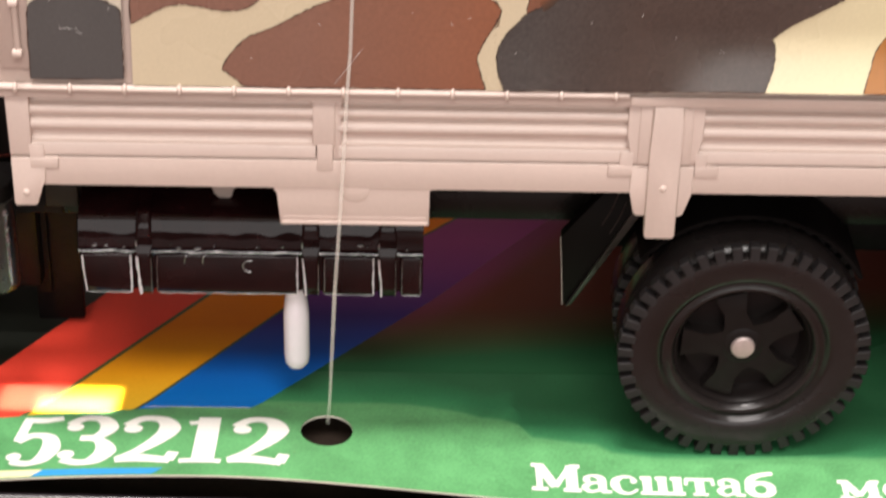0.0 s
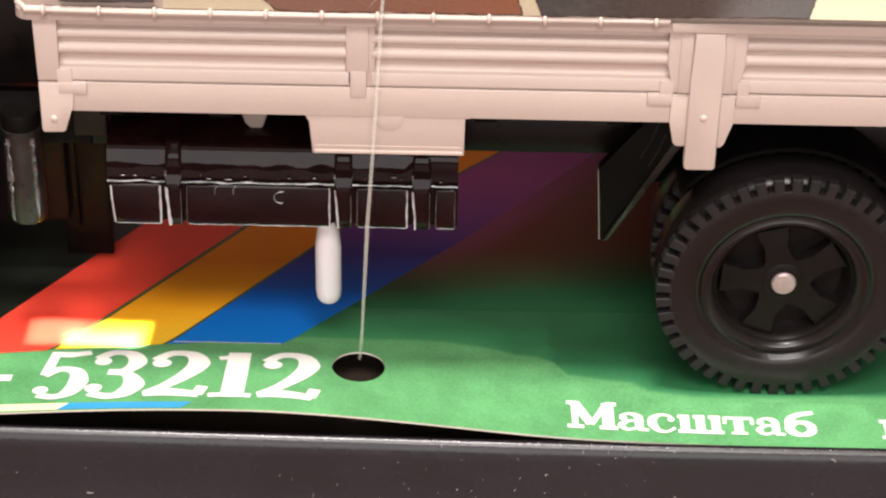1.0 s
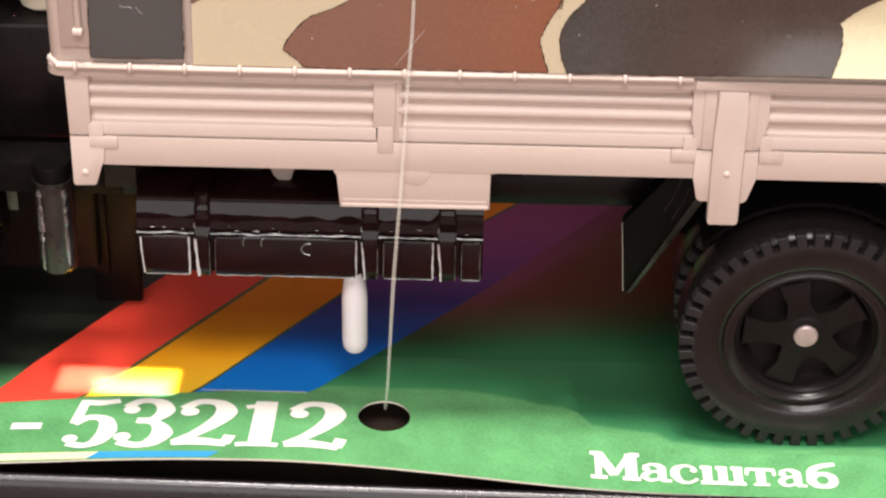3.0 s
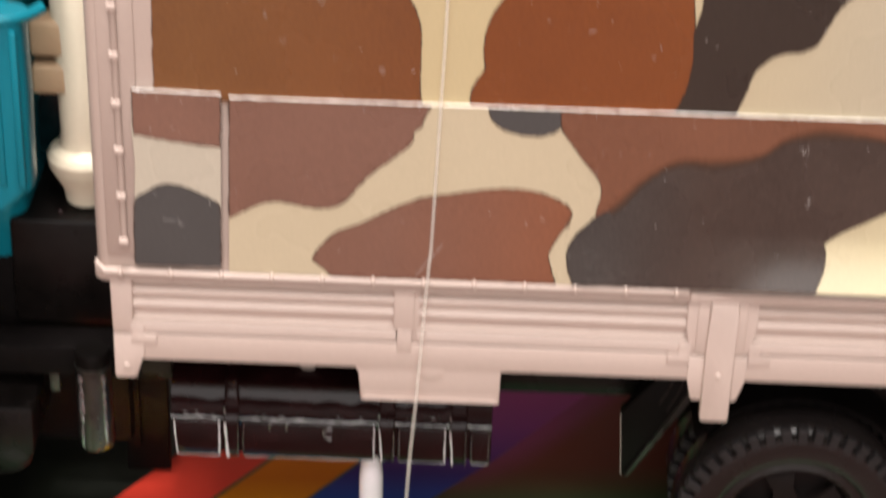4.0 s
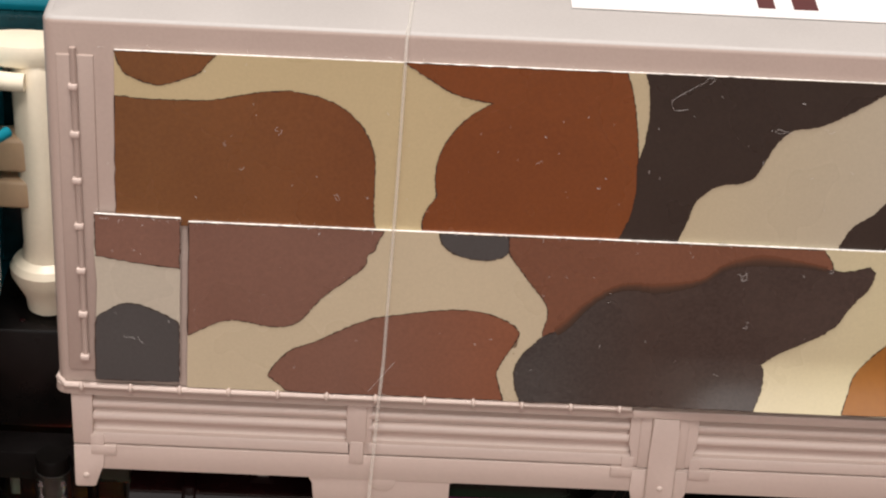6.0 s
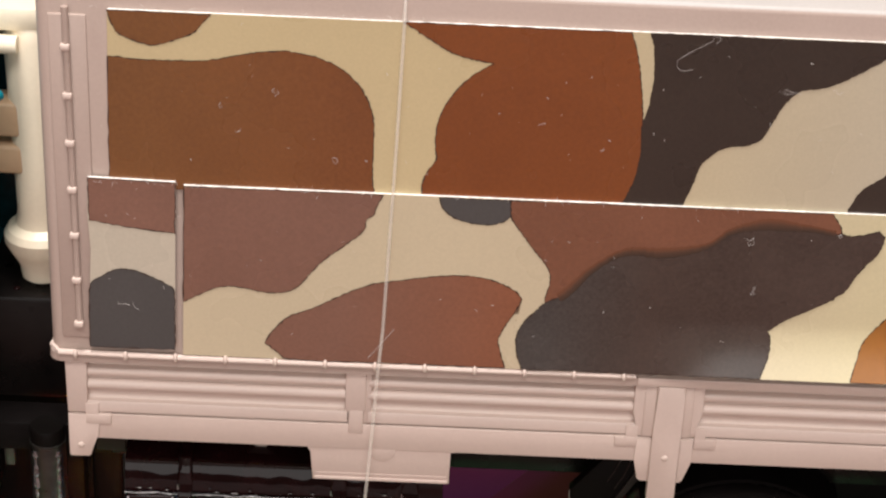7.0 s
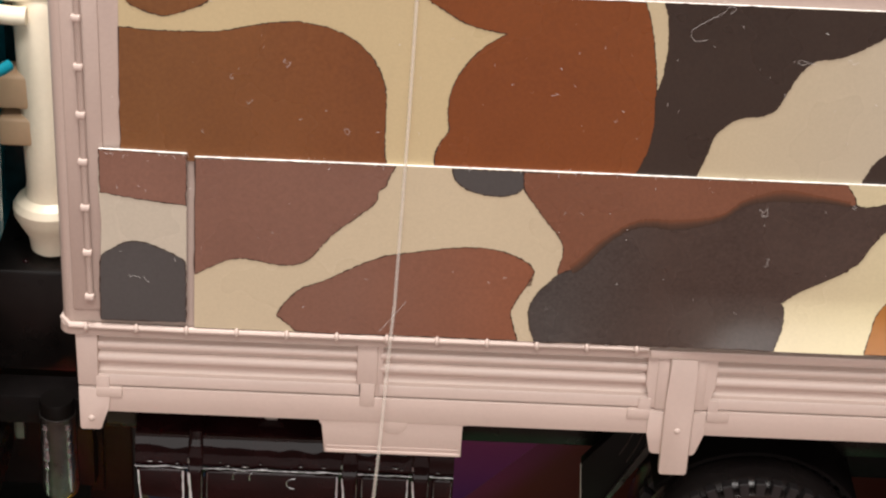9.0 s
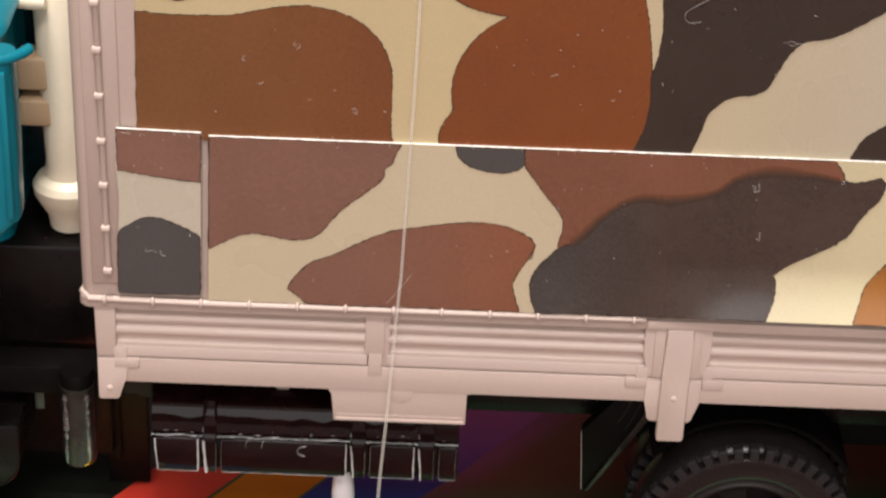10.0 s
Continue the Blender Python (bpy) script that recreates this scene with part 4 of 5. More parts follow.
def fuel_tank():
    """A moulded tank with a soft slope above a wavy seam, four raised panels and three straps."""
    bm = bmesh.new()
    rows = []
    for k in range(66):
        x = -53.8 + 32.5 * k / 65
        dim = min(1, max(0, (x + 25.8) / 0.6))
        n = lambda a, s: noise.noise(Vector((x * s, a, 2.0)))
        ring = [(6.6, 14.5), (6.05, 14.8), (5.95, 17), (5.9, 19.2), (5.80 + 0.1 * n(1, 0.5), 19.5), (5.83 + 0.1 * n(1, 0.5), 19.75 + 0.1 * n(4, 0.7)),
                (5.99 + 0.05 * n(2, 0.6), 20.45 + 0.25 * n(7, 0.35)), (6.05 + 0.05 * n(2, 0.6) - 0.1 * dim, 20.7 + 0.25 * n(7, 0.35)),
                (6.34 + 0.03 * n(5, 0.8) - 0.22 * dim, 21.5), (6.60 - 0.3 * dim, 22.15), (7.3, 22.85), (8.4, 23.25), (10.0, 23.4), (11.8, 23.4), (11.8, 14.5)]
        rows.append([bm.verts.new((x + (0.08 * (19.5 - z) if k == 0 and z < 19.5 else 0), y, z)) for y, z in ring])
    for p, q in zip(rows, rows[1:]):
        for i in range(len(p)):
            bm.faces.new((p[i], q[i], q[(i + 1) % len(p)], p[(i + 1) % len(p)]))
    bm.faces.new(rows[0]), bm.faces.new(rows[-1][::-1])
    tank = add("fuel_tank", bm, GLOSS, "glossy black plastic fuel tank with moulded straps", turn=40)

    def bead(x0, z0, x1, z1, y, r, seed):
        """A thin uneven strip that stands for the highlight on an edge."""
        n = max(6, int(3 * math.hypot(x1 - x0, z1 - z0)))
        line = [(x0 + (x1 - x0) * k / n, z0 + (z1 - z0) * k / n) for k in range(n + 1)]
        line = [(x + 0.06 * noise.noise(Vector((z * 0.7, seed, x))), y + 0.05 * (z - 17) + 0.06 * noise.noise(Vector((x * 0.9, seed, z))), z + 0.06 * noise.noise(Vector((x, 8.0, seed)))) for x, z in line]
        return tube(bmesh.new(), line, lambda i: r * (1 + 0.8 * noise.noise(Vector((i * 0.45, seed, 1.0)))), 8)
    panels = ((-53.7, -48.75, 0.10), (-46.65, -33.05, 0.03), (-30.85, -25.85, 0.03), (-23.5, -21.4, 0.035))
    for k, (x0, x1, r) in enumerate(panels):
        bm = boxed(x0, x1, 5.35, 6.4, 14.8, 19.05, bevel=0.3, segments=3)
        for v in bm.verts:
            v.co.y += 0.06 * noise.noise(Vector((v.co.x * 0.4, 2.0, v.co.z * 0.5))) + 0.05 * (v.co.z - 17)
            v.co.x += max(0, 0.08 * (19.1 - v.co.z)) if x0 < -50 and v.co.x < -51 else 0
        p = add("tank_panel", bm, GLOSS, "", tank, turn=60)
        lean = 0.3 if k == 0 else 0
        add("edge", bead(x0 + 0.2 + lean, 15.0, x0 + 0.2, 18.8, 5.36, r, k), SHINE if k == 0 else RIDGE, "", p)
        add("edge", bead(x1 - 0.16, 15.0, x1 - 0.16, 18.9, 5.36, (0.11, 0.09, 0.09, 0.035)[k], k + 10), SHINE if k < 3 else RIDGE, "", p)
        add("edge", bead(x0 + 0.3 + lean, 14.84, x1 - 0.2, 14.84, 5.46, 0.05, k + 20), RIDGE, "", p)
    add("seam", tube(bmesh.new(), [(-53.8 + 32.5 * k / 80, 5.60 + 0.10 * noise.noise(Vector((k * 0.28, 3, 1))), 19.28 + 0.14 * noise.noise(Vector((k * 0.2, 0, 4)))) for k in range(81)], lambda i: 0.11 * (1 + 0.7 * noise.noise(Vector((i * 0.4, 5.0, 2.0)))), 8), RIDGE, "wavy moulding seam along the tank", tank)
    for k, (x0, x1) in enumerate(((-48.4, -46.9), (-32.75, -31.1), (-25.55, -23.8))):
        bm = prism(bmesh.new(), [(6.7, 14.2), (5.6, 14.5), (5.2, 15.4), (5.2, 18.9), (5.35, 19.3), (5.55, 19.8), (5.85, 20.8), (6.0, 21.7), (7.0, 23.1), (9.6, 23.75), (11.5, 23.7), (11.5, 15)], "x", x0, x1, bevel=0.3)
        strap = add("tank_strap", bm, GLOSS, "", tank, turn=60)
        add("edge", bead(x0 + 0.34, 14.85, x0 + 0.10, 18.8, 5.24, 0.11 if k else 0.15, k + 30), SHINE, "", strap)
        add("edge", bead(x1 - 0.1, 14.9, x1 - 0.1, 18.7, 5.24, 0.035, k + 40), RIDGE, "", strap)
        add("edge", bead(x0 + 0.05, 19.9, x0 + 0.05, 20.4, 5.45, 0.10, k + 50), RIDGE, "", strap)
    # curled moulding marks on the long panel and modelled glints above the seam
    for x, z in ((-43.6, 18.4), (-41.9, 18.4), (-37.6, 17.9)):
        big = x > -40
        arc = [(x + (0.75 if big else 0.22) * math.cos(radians(a)), 5.33 + 0.05 * (z - 17), z + (0.62 if big else 0.55) * math.sin(radians(a))) for a in range(80, 290 if big else 230, 15)]
        add("moulding_mark", tube(bmesh.new(), arc, 0.06, 6), RIDGE, "", tank)
    rng = random.Random(11)
    for x in (-52.3, -51.2, -49.5, -45.1, -44.4, -42.6, -41.0, -40.4, -37.9, -36.9, -34.6, -29.9, -27.3, -26.6, -22.9):
        z = 19.6 + rng.random() * 0.5
        add("glint_fleck", ball(bmesh.new(), (x, 5.55 + 0.3 * (z - 19.5), z), 0.07 + 0.08 * rng.random(), 2.4 * rng.random() + 0.6, 0.7, 0.6), RIDGE, "", tank)


def chassis():
    for y in (12, 42):
        add("chassis_rail", boxed(-56, REAR - 6, y, y + 4, 19.4, 22.8, bevel=0.15), SATIN)
        add("chassis_rail", boxed(-115, -56.02, y, y + 4, 19.4, 22.8, bevel=0.15), BLACK)
    fuel_tank()
    for x in (-50, -28, -14, 22, 60):
        add("cross_member", boxed(x, x + 3, 16, 42, 19.8, 22.2, bevel=0.1), BLACK)
    for x in (-54, -44, -20, -8, 20, 45, 70):
        add("floor_bearer", boxed(x, x + 2.2, 5, 54, 26.5, 31.5, bevel=0.15), BLACK)
    add("subframe", boxed(-57, REAR - 6, 12.5, 45.5, 22.8, 26.5, bevel=0.15), BLACK)
    bm = lathe(bmesh.new(), [(0.3, 4.95), (0.85, 5.1), (1.14, 5.5), (1.24, 6.3), (1.24, 11.2), (1.12, 12.6), (0.9, 14.0), (0.88, 15.2)], (-33.5, 7.6, 0), axis="z", steps=20)
    add("pin", bm, WHITE, "white plastic pin under the fuel tank")
    bm = prism(bmesh.new(), [(-41.8, 27.5), (-41.65, 25.6), (-41.2, 23.9), (-40.7, 23.3), (-39.5, 23.3), (-39.1, 24.6), (-38.9, 27.5)], "y", 8.7, 9.8, bevel=0.25)
    add("bracket", bm, DRAB, "small grey-brown bracket")
    add("bracket", boxed(-56.9, -53.9, 8, 10, 22.6, 25.4, bevel=0.15), OLIVE, "small dull brown bracket")
    add("air_cylinder", lathe(bmesh.new(), [(1.3, 12.35), (1.75, 12.6), (1.9, 13.2), (1.82, 16.5), (1.8, 22.2), (1.88, 22.3), (1.88, 22.52), (1.8, 22.55)], (-62.2, 9.9, 0), axis="z", steps=36), DUST, "dusty black upright cylinder")
    # two bright strips put in as the highlights on the cylinder's sides
    for x, y, r, z0 in ((-63.25, 8.60, 0.32, 12.9), (-61.0, 8.62, 0.24, 13.4)):
        line = [(x + 0.10 * noise.noise(Vector((k * 0.5, x, 1.0))), y, z0 + (21.8 - z0) * k / 30) for k in range(31)]
        add("cylinder_highlight", tube(bmesh.new(), line, lambda i: r * (1 + 0.8 * noise.noise(Vector((i * 0.55, x, 4.0)))), 8), RIDGE, "uneven strip standing for a highlight on the cylinder")
    # added so that the lit top of the cylinder stays black
    add("cylinder_cover", lathe(bmesh.new(), [(1.80, 22.56), (1.80, 24.0), (1.7, 24.2)], (-62.2, 9.9, 0), axis="z", steps=36), FLAP, "black cover added over the bright top of the cylinder")
    add("mud_flap", boxed(-61.0, -59.4, 20.6, 21.4, 4.5, 22, bevel=0.2), RUSSET, "red-brown strip beside the flap")
    add("mud_flap", boxed(-61.2, -56.4, 21.6, 22.6, 0.6, 22, bevel=0.2), FLAP, "dark brown plastic flap")
    add("air_filter", boxed(-71.5, -60.2, 17.5, 46, 22.2, 34.7, bevel=0.6), SATIN, "black block between the cab and bed")
    # glossy balls that stand for small glints on the black block
    for x, y in ((-66.4, 19.2), (-64.2, 20.4)):
        add("bolt", ball(bmesh.new(), (x, y, 34.75), 0.34, 1, 1, 0.6), GLOSS)
    add("bracket", boxed(-67.3, -66.2, 12.2, 12.9, 17.2, 21.5, bevel=0.15), DULL, "small dusty bracket")
    guard = add("mudguard", prism(bmesh.new(), [(-82, 17), (-82, 9.6), (-72, 8.9), (-70.4, 9.3), (-69.2, 10.4), (-68.7, 12), (-68.6, 17)], "y", 9.0, 20, bevel=0.3), SATIN, "black front mudguard")
    add("edge", tube(bmesh.new(), [(-76, 8.95, 9.2), (-72, 8.95, 8.95), (-70.4, 8.95, 9.35), (-69.25, 8.95, 10.45), (-68.8, 8.95, 12)], 0.07, 6), DULL, "thin pale line round the mudguard", guard)
    # slanting flap ahead of the rear wheels
    bm = prism(bmesh.new(), [(-7.7, 12.4), (-7.3, 12.1), (-0.6, 23.4), (1.2, 26.2), (-3.4, 26.2), (-8.2, 20.1)], "y", 7.95, 9.2, bevel=0.1)
    guard = add("mudguard", bm, FLAP, "slanting black mudguard with pale edges")
    flange = prism(bmesh.new(), [(-7.5, 12.3), (-6.9, 12.5), (-0.9, 22.7), (1.6, 26.3), (0.6, 26.3), (-1.7, 22.9)], "y", 7.6, 7.94, bevel=0.12)
    add("flange", flange, DULL, "raised strip along the mudguard edge", guard)
    bm = bmesh.new()
    tube(bm, ((-7.75, 7.93, 12.4), (-8.0, 7.93, 16.5), (-8.25, 7.93, 20.1)), 0.05, 6)
    add("edge", bm, DRAB, "pale line along the left edge", guard)
    bm = bmesh.new()
    for line in (((-4.4, 7.93, 21.4), (-3.6, 7.93, 23.0), (-2.9, 7.93, 25.2)), ((-3.6, 7.93, 20.5), (-2.7, 7.93, 22.4), (-2.2, 7.93, 24.0))):
        tube(bm, line, 0.06, 6)
    add("edge", bm, DULL, "thin pale streaks on the mudguard", guard)
    add("engine", boxed(-110, -60.0, 19, 47, 6, 30, bevel=0.8), BLACK, "black moulded block behind the cab")
    for x in (9.1, 39.8):
        add("axle", rod(bmesh.new(), (x, 2, 12), (x, 56, 12), 1.1, 14), BLACK)
        add("axle_housing", boxed(x - 2.2, x + 2.2, 16, 42, 9.5, 15, bevel=0.8), BLACK)
    add("front_axle", boxed(-86, -82, 8, 50, 9.5, 14, bevel=0.6), BLACK)
    add("leaf_spring", boxed(-4, 52, 15, 18, 14.5, 18.5, bevel=0.3), BLACK)
    for x in (9.1, 39.8):
        bm = bmesh.new()
        arc = [(x + r * math.cos(radians(a)), 12 + r * math.sin(radians(a))) for r, span in ((12.35, range(28, 146, 6)), (12.75, range(142, 27, -6))) for a in span]
        prism(bm, arc, "y", 4.6, 14.5)
        add("wheel_arch", bm, BLACK, "smooth black arch over the inner wheel")
    for x in (7.6, 10.2):
        add("bolt", boxed(x - 0.45, x + 0.45, 12.6, 13.6, 22.8, 25.4, bevel=0.15), BLACK)


OLIVE = mat("dull_olive_brown", (0.014, 0.011, 0.007), 0.5, specular=0.2)
FLAP = mat("dark_brown_plastic", (0.0034, 0.0026, 0.0023), 0.5, specular=0.08)
DUST = mat("dusty_dark_plastic", (0.014, 0.0120, 0.0105), 0.30, vary=0.9, grain=1.2, bump=0.8, blotch=1.6, specular=0.6)
DULL = mat("dusty_black_plastic", (0.014, 0.012, 0.010), 0.30, vary=0.5, grain=0.9, bump=0.7, blotch=2.5, specular=0.7)
SATIN = mat("satin_black_plastic", (0.0062, 0.0049, 0.0045), 0.28, vary=0.4, grain=2.0, bump=0.4, blotch=5, specular=0.16)
# the cab's teal again, with shade put into its colour
SHADED_TEAL = mat("shaded_teal_plastic", (0.004, 0.022, 0.026), 0.22, vary=0.4, grain=1.5, bump=0.3, blotch=6, specular=0.25)
DRAB = mat("grey_brown_plastic", (0.30, 0.26, 0.23), 0.3)
RUSSET = mat("red_brown_plastic", (0.0055, 0.0036, 0.0028), 0.5, specular=0.06)


LUG = []


def lug_mesh():
    bm = bmesh.new()
    vs = []
    for r, w in ((10.3, 0.44), (11.95, 0.50)):
        for t in (-w, w):
            for y in (-3.58 + (0.0 if r < 11.5 else 0.14), -2.3):
                vs.append(bm.verts.new((r * MM, y * MM, t * MM)))
    for q in ((0, 1, 3, 2), (4, 6, 7, 5), (0, 4, 5, 1), (2, 3, 7, 6), (0, 2, 6, 4), (1, 5, 7, 3)):
        bm.faces.new([vs[i] for i in q])
    bmesh.ops.bevel(bm, geom=bm.edges[:], offset=0.08 * MM, segments=1, affect="EDGES")
    bmesh.ops.recalc_face_normals(bm, faces=bm.faces)
    data = bpy.data.meshes.new("tread_block")
    bm.to_mesh(data)
    bm.free()
    data.materials.append(TREAD)
    return data


def wheel_parts(parent, near, far):
    """One wheel about the origin, its outer face towards -y; near and far are the faces of its tyre."""
    bm = lathe(bmesh.new(), [(6.35, near + 2.0), (6.42, near + 1.4), (6.58, near + 0.98), (6.82, near + 0.74), (7.1, near + 0.70), (7.4, near + 0.84), (7.66, near + 0.86), (7.84, near + 0.70), (8.0, near + 0.44), (8.2, near + 0.30), (8.7, near + 0.2), (9.5, near + 0.12), (10.2, near + 0.04), (10.7, near + 0.12), (10.85, near + 0.4), (10.95, near + 1.1), (11.3, near + 1.35), (11.75, near + 2.2), (11.85, near + 3.4), (11.75, far - 1.4), (11.0, far - 0.3), (10, far), (7.2, far - 0.3), (6.6, far - 1)], (0, 0, 0), steps=80, ring_shaped=True)
    under(part("tyre", bm, RUBBER, label="black rubber tyre"), parent)
    if not LUG:
        LUG.append(lug_mesh())
    for k in range(44):
        lug = new("tread_block", LUG[0])
        lug.matrix_world = pose(0, 0, 0, 0, 360 * k / 44, 0)
        lug.parent = parent
    bm = lathe(bmesh.new(), [(0.5, near + 3.3), (5.6, near + 3.3), (6.0, near + 2.6), (6.1, near + 1.7), (6.35, near + 1.35), (6.6, near + 1.4), (6.6, far - 0.8), (0.5, far - 0.8)], (0, 0, 0), steps=64)
    rim = under(part("rim", bm, RIM), parent)
    star = []
    for k in range(5):
        a = 2 * math.pi * k / 5 + radians(105)
        for d, r in ((-36, 2.35), (-24, 2.75), (-15.5, 3.9), (-13.5, 5.0), (-16, 6.05), (16, 6.05), (13.5, 5.0), (15.5, 3.9), (24, 2.75)):
            star.append((r * math.cos(a + radians(d)), r * math.sin(a + radians(d))))
    bm = prism(bmesh.new(), star, "y", near + 1.75, near + 3.4, bevel=0.14)
    under(part("spider", bm, RIM, label="five-armed moulded wheel centre"), parent)
    under(part("hub", lathe(bmesh.new(), [(2.0, near + 2.4), (1.95, near + 1.72), (1.7, near + 1.6), (1.2, near + 1.58)], (0, 0, 0), steps=32), RIM), parent)
    under(part("axle_pin", lathe(bmesh.new(), [(1.15, near + 3), (1.15, near + 1.35), (1.0, near + 1.17), (0.4, near + 1.1)], (0, 0, 0), steps=24), STEEL, label="bare steel axle end"), parent)
    return rim


def wheels():
    def wheel(name, x, y, flip=False, label="black truck wheel"):
        e = new(name)
        e.empty_display_size = 0.005
        wheel_parts(e, -3.65, 3.0)
        e.matrix_world = pose(x * MM, y * MM, 12 * MM, 0, 0, 180 if flip else 0)
        e.parent = TRUCK
        e.matrix_parent_inverse = TRUCK.matrix_world.inverted()
        return tagged(e, label)
    for x in (9.1, 39.8):
        wheel("wheel", x, 3.75)
        wheel("wheel", x, 10.6, label="inner black truck wheel")
        wheel("wheel", x, 54.0, True)
        wheel("wheel", x, 46.8, True, label="inner black truck wheel")
    wheel("wheel", -84.0, 4.5)
    wheel("wheel", -84.0, 53.5, True)


def cab():
    bm = bmesh.new()
    rings = [rounded_ring(bm, -112, x, y, 54.6, 2.5, z) for x, y, z in ((-70.4, 21, 20), (-69.8, 18, 34), (-69.6, 14, 44), (-69.0, 3.4, 44.8), (-68.8, 3.4, 48), (-68.8, 3.4, 62.5))]
    for k in range(0, 8):
        a = radians(90 * k / 7)
        d = 5.5 * (1 - math.cos(a))
        rings.append(rounded_ring(bm, -110 + d, -67.4 - d, 3.9 + d, 54.1 - d, 8, 63.0 + 2.0 * math.sin(a), steps=10))
    body = add("cab", loft(bm, rings), TEAL, "teal plastic cab with rounded roof", turn=40)
    way = [(-110, 3.0, 63.8), (-76, 3.0, 63.8)] + [(-69.5 + 6.4 * math.sin(radians(a)), 9.4 - 6.4 * math.cos(radians(a)), 63.6 + 0.5 * (max(0, a - 24) / 40) ** 2) for a in range(0, 60, 8)]
    add("drip_rail", tube(bmesh.new(), way, 0.55, 14), TEAL, "", body)
    for y0, y1 in ((3.1, 8.2), (49.8, 54.9)):
        bm = bmesh.new()
        loft(bm, [rounded_ring(bm, -76, x, y0, y1, 1.6, z) for x, z in ((-67.6, 44.0), (-65.9, 45.8), (-65.7, 55), (-65.8, 63.2))])
        pillar = add("pillar", bm, TEAL, "rounded rear pillar of the cab", body)
        for x in (-66.9, -68.7):
            add("rib", boxed(x, x + 0.7, 2.85 if y0 < 9 else 54.4, 3.5 if y0 < 9 else 55.1, 46.5, 62.6, bevel=0.22), TEAL, "", pillar)
    add("rear_wall", boxed(-76, -61.0, 27.2, 54, 37, 65, bevel=0.8), SHADED_TEAL, "glossy rear wall of the cab, shade put in its colour", body)
    add("roof_panel", boxed(-100, -61.2, 31, 54, 64.9, 66.6, bevel=0.7), TEAL, "raised teal roof panel", body)
    add("window", boxed(-104, -84, 2.6, 4.6, 48, 60, bevel=0.3), BLACK, "", body)


def snorkel():
    x, y = -64.0, 22.0
    bm = lathe(bmesh.new(), [(1.9, 34.8), (2.25, 35.1), (2.45, 36.6), (3.3, 38.2), (3.85, 39.3), (3.9, 40.2), (3.5, 40.9), (2.6, 41.4), (2.35, 43.0), (2.85, 62.6), (2.1, 64.2)], (x, y, 0), axis="z", steps=48)
    s = add("snorkel", bm, CREAM, "cream plastic air intake pipe behind the cab")
    cx = x - 1.35
    bm = lathe(bmesh.new(), [(3.2, 63.6), (5.0, 63.9), (5.4, 64.4), (5.4, 65.6), (5.0, 66.1), (0.5, 66.3)], (cx + 0.2, y, 0), axis="z", steps=48)
    # flattened front to back to fit the camera's view
    for v in bm.verts:
        v.co.y = y + 0.45 * (v.co.y - y)
    add("cap", bm, CREAM, "cream intake cap flattened to fit the view", s)
    arc = [(cx + 0.4 + 5.7 * math.cos(radians(a)), y - 0.6 + 2.6 * math.sin(radians(a)), 62.8) for a in range(95, 276, 8)]
    add("lip", tube(bmesh.new(), arc, 0.95, 12), CREAM, "curved lip under the intake cap", s)
    for z0, z1 in ((47.8, 51.0), (52.0, 55.8)):
        add("clamp", boxed(x - 4.6, x - 1.0, y - 2.2, y + 1.4, z0, z1, bevel=0.45, segments=3), OCHRE, "ochre plastic clamp", s)



tent()
camouflage()
bed()
chassis()
wheels()
cab()
snorkel()


# ---------------------------------------------------------------- thread, label and lint
def thread():
    bm = bmesh.new()
    path = [Vector(p) for p in [(-30.7, 10.0, -1.0), (-30.5, 6.6, -0.45), (-30.43, 5.3, -0.05), (-30.3, 2.4, 1.9), (-30.0, 0.3, 6.4), (-29.46, -0.5, 18.9), (-28.96, -0.75, 26.6), (-28.6, -0.85, 32.9), (-28.25, -1.25, 40.0), (-27.95, -0.95, 44), (-27.3, -0.55, 64.2), (-27.02, -0.2, 75.9), (-27.0, 0.3, 77.5), (-26.9, 0.9, 78.5), (-26.8, 2.0, 78.68), (-26.6, 8, 78.8), (-26, 29, 78.9), (-25.5, 52, 78.8), (-25.4, 57.4, 78.3), (-25.4, 59.2, 58), (-25.4, 59.4, 20), (-25.4, 59.4, -0.2)]]
    fine = [path[0]]
    for a, b in zip(path, path[1:]):
        n = max(1, int((b - a).length / 0.32)) if 20 < b.z < 77 and b.y < 1 else 1
        fine += [a.lerp(b, k / n) for k in range(1, n + 1)]
    # small swellings, shaped so that the thread looks dotted from the camera
    tube(bm, fine, lambda i: 0.165 + (0.035 if i % 2 else -0.015))
    tagged(finish("retaining_thread", bm, NYLON), "clear nylon thread tying the truck to the card", "thread")


def roof_label():
    p = thing("paper_label", (20, 30, 78.6), "white paper label with dark print lying on the tent roof", "label")
    bm = prism(bmesh.new(), [(-12, 7.1), (76, 6.6), (76, 52), (-12, 52.5)], "z", 78.62, 78.72)
    under(part("sheet", bm, PAPER), p)
    for x, w in ((5.4, 1.6), (8.7, 2.3)):
        under(part("print", boxed(x, x + w, 8.8, 13, 78.72, 78.75), MAROON, label="dark printed bar"), p)


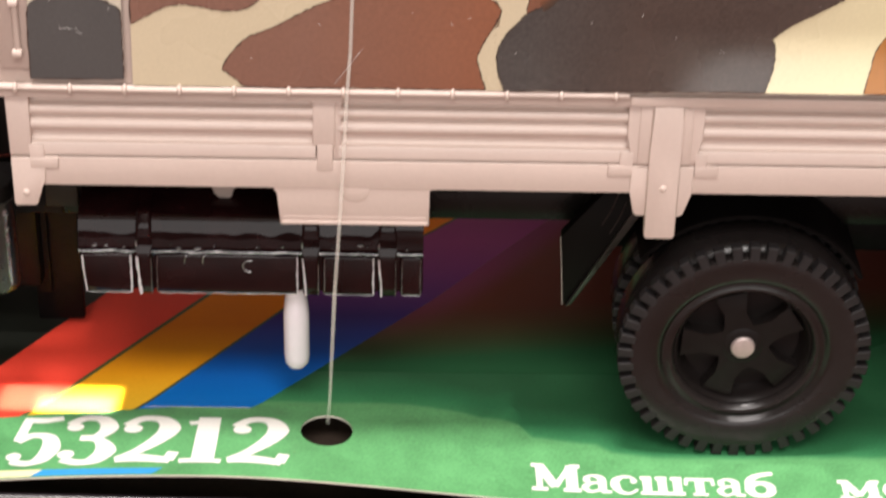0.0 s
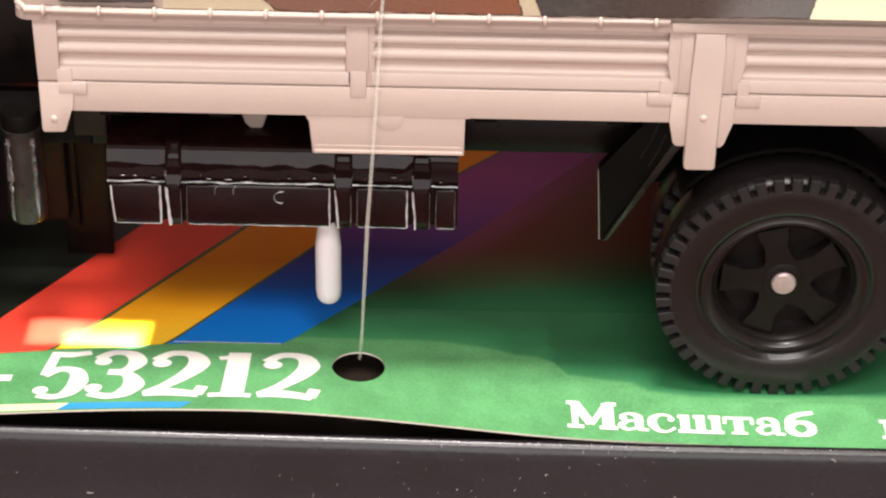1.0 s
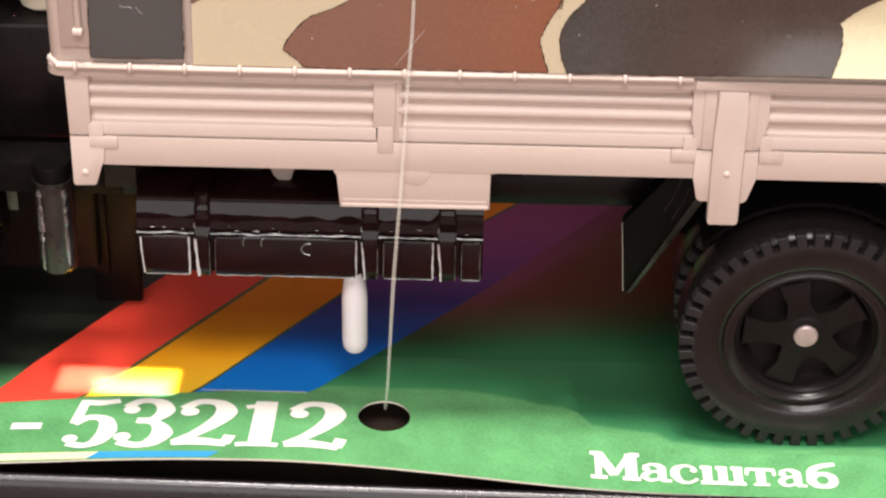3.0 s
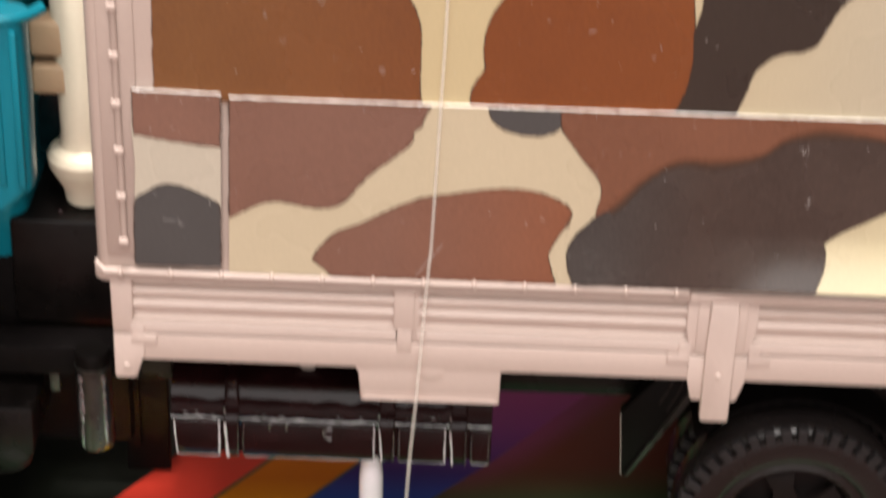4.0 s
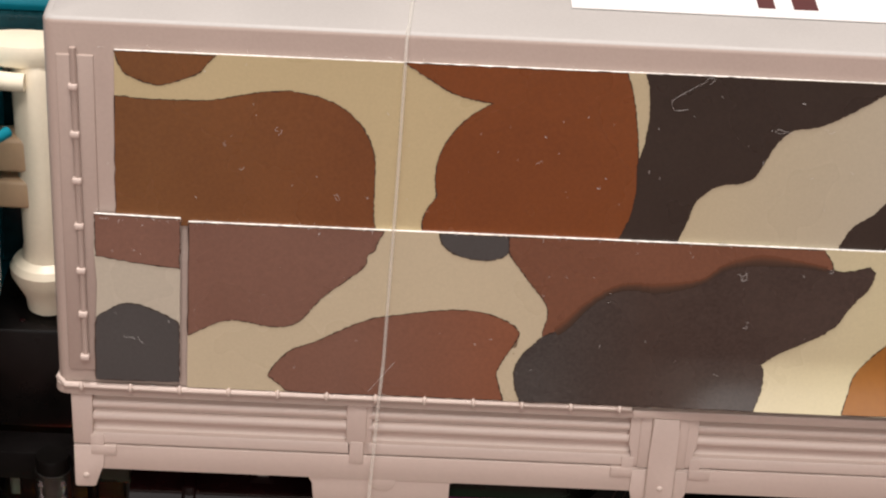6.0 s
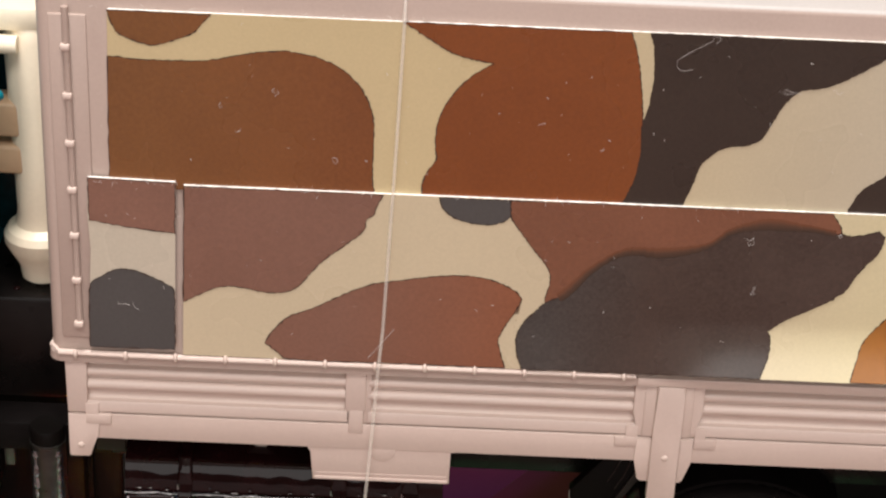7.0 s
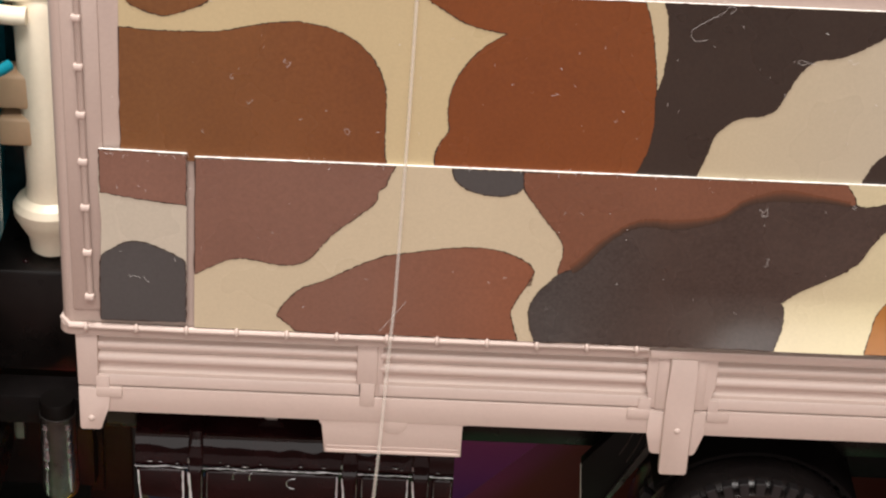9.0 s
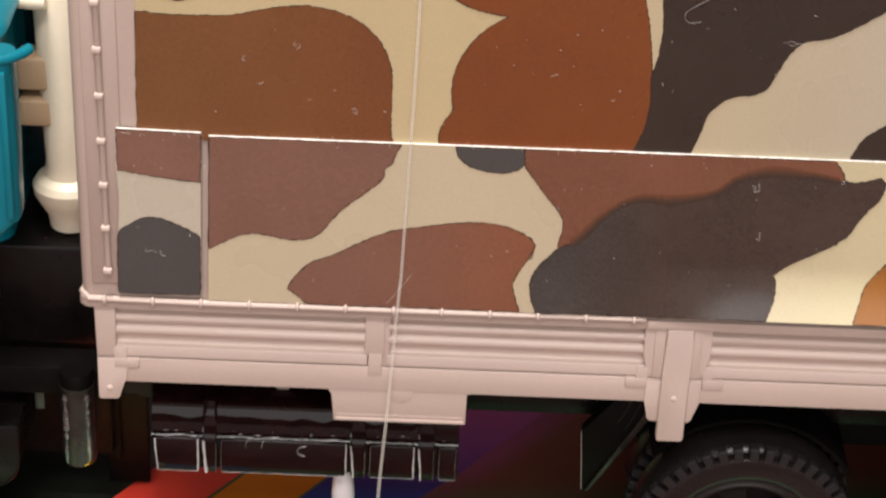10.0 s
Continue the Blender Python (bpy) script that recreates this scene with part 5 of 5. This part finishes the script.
def lint():
    rng = random.Random(4)
    bm = bmesh.new()

    def fibre(x, y, z, size, thick, steps, curl):
        """A thin hair that lies on a wall, wandering as it goes."""
        a, turn, path = rng.uniform(0, 6.3), 0.0, []
        for k in range(steps):
            path.append((x, y - 0.04 * rng.random(), z))
            turn = turn * 0.6 + rng.uniform(-curl, curl)
            a += turn
            x, z = x + math.cos(a) * size / steps, z + math.sin(a) * size / steps
        tube(bm, path, thick, 4)

    def on_sheet(z, x=-60):
        return (-0.45 if z > 58.7 else -0.77) + 0.02 * (z - 42) - (flare(x, z) if z < 46 else 0)
    for _ in range(95):
        z = rng.uniform(41, 75)
        x = rng.uniform(-54, 22)
        fibre(x, on_sheet(z, x), z, rng.uniform(0.08, 0.5), rng.uniform(0.010, 0.026), 3, 0.5)
    for x, z in ((-38.4, 68.6), (-38.2, 68.3), (-43.2, 67.0), (-41.4, 64.4), (11.4, 70.6), (5.5, 55.3), (5.9, 55.6), (5.7, 54.9), (14.0, 56.2), (6.2, 49.8), (6.5, 50.0), (-8.6, 64.0), (-51.8, 45.6), (-51.5, 45.9), (-33.0, 61.6), (-14.0, 66.2)):
        fibre(x, on_sheet(z), z, rng.uniform(0.6, 1.6), 0.013, 14, 0.6)
    tube(bm, [(-29.3, -0.86, 40.9), (-28.6, -0.95, 41.9), (-27.7, -0.9, 43.2), (-26.9, -0.85, 44.3)], 0.016, 5)
    for hair in ([(0.51, 74.76), (0.98, 75.23), (0.66, 75.44), (0.22, 75.37), (0.14, 74.99), (-0.28, 74.72), (-1.03, 74.25), (-2.0, 73.62), (-2.74, 73.03), (-2.75, 72.45), (-2.41, 72.03), (-1.84, 72.04), (-1.26, 72.19)],
                 [(7.9, 70.3), (7.34, 70.14), (6.9, 70.38), (7.16, 70.65), (7.77, 70.42), (8.59, 70.26)]):
        tube(bm, [(x, on_sheet(z) - 0.02, z) for x, z in hair], 0.012, 5)
    # fibres caught on the cut edges of the sheets
    for _ in range(170):
        edge = rng.choice((58.55, 58.55, 58.55, 75.8, 40.3))
        y = (-0.45 if edge > 60 else -0.77) + 0.02 * (edge - 42)
        fibre(rng.uniform(-55, 24), y, edge, rng.uniform(0.12, 0.7), rng.uniform(0.010, 0.022), 4, 0.6)
    # dust and scratches on the front lip of the base
    for n in range(80):
        x, y = rng.uniform(-70, 24), rng.uniform(-10.4, -8.5)
        if n > 50:
            x = rng.gauss(-14, 7)
        z = float(np.interp(y, [-12.4, -11, -9.85, -9.4, -9.2, -9.0, -8.7, -8.4], [-12, -8, -3.5, -1.3, -0.5, -0.02, 0.3, 0.44]))
        fibre(x, y - 0.02, z, rng.uniform(0.06, 0.22) if n % 6 else rng.uniform(0.4, 0.9), 0.02, 4, 0.6)
    tagged(finish("lint", bm, LINT), "pale specks of dust and lint on the sheets and base", "dust", kind="stuff")


thread()
roof_label()
lint()
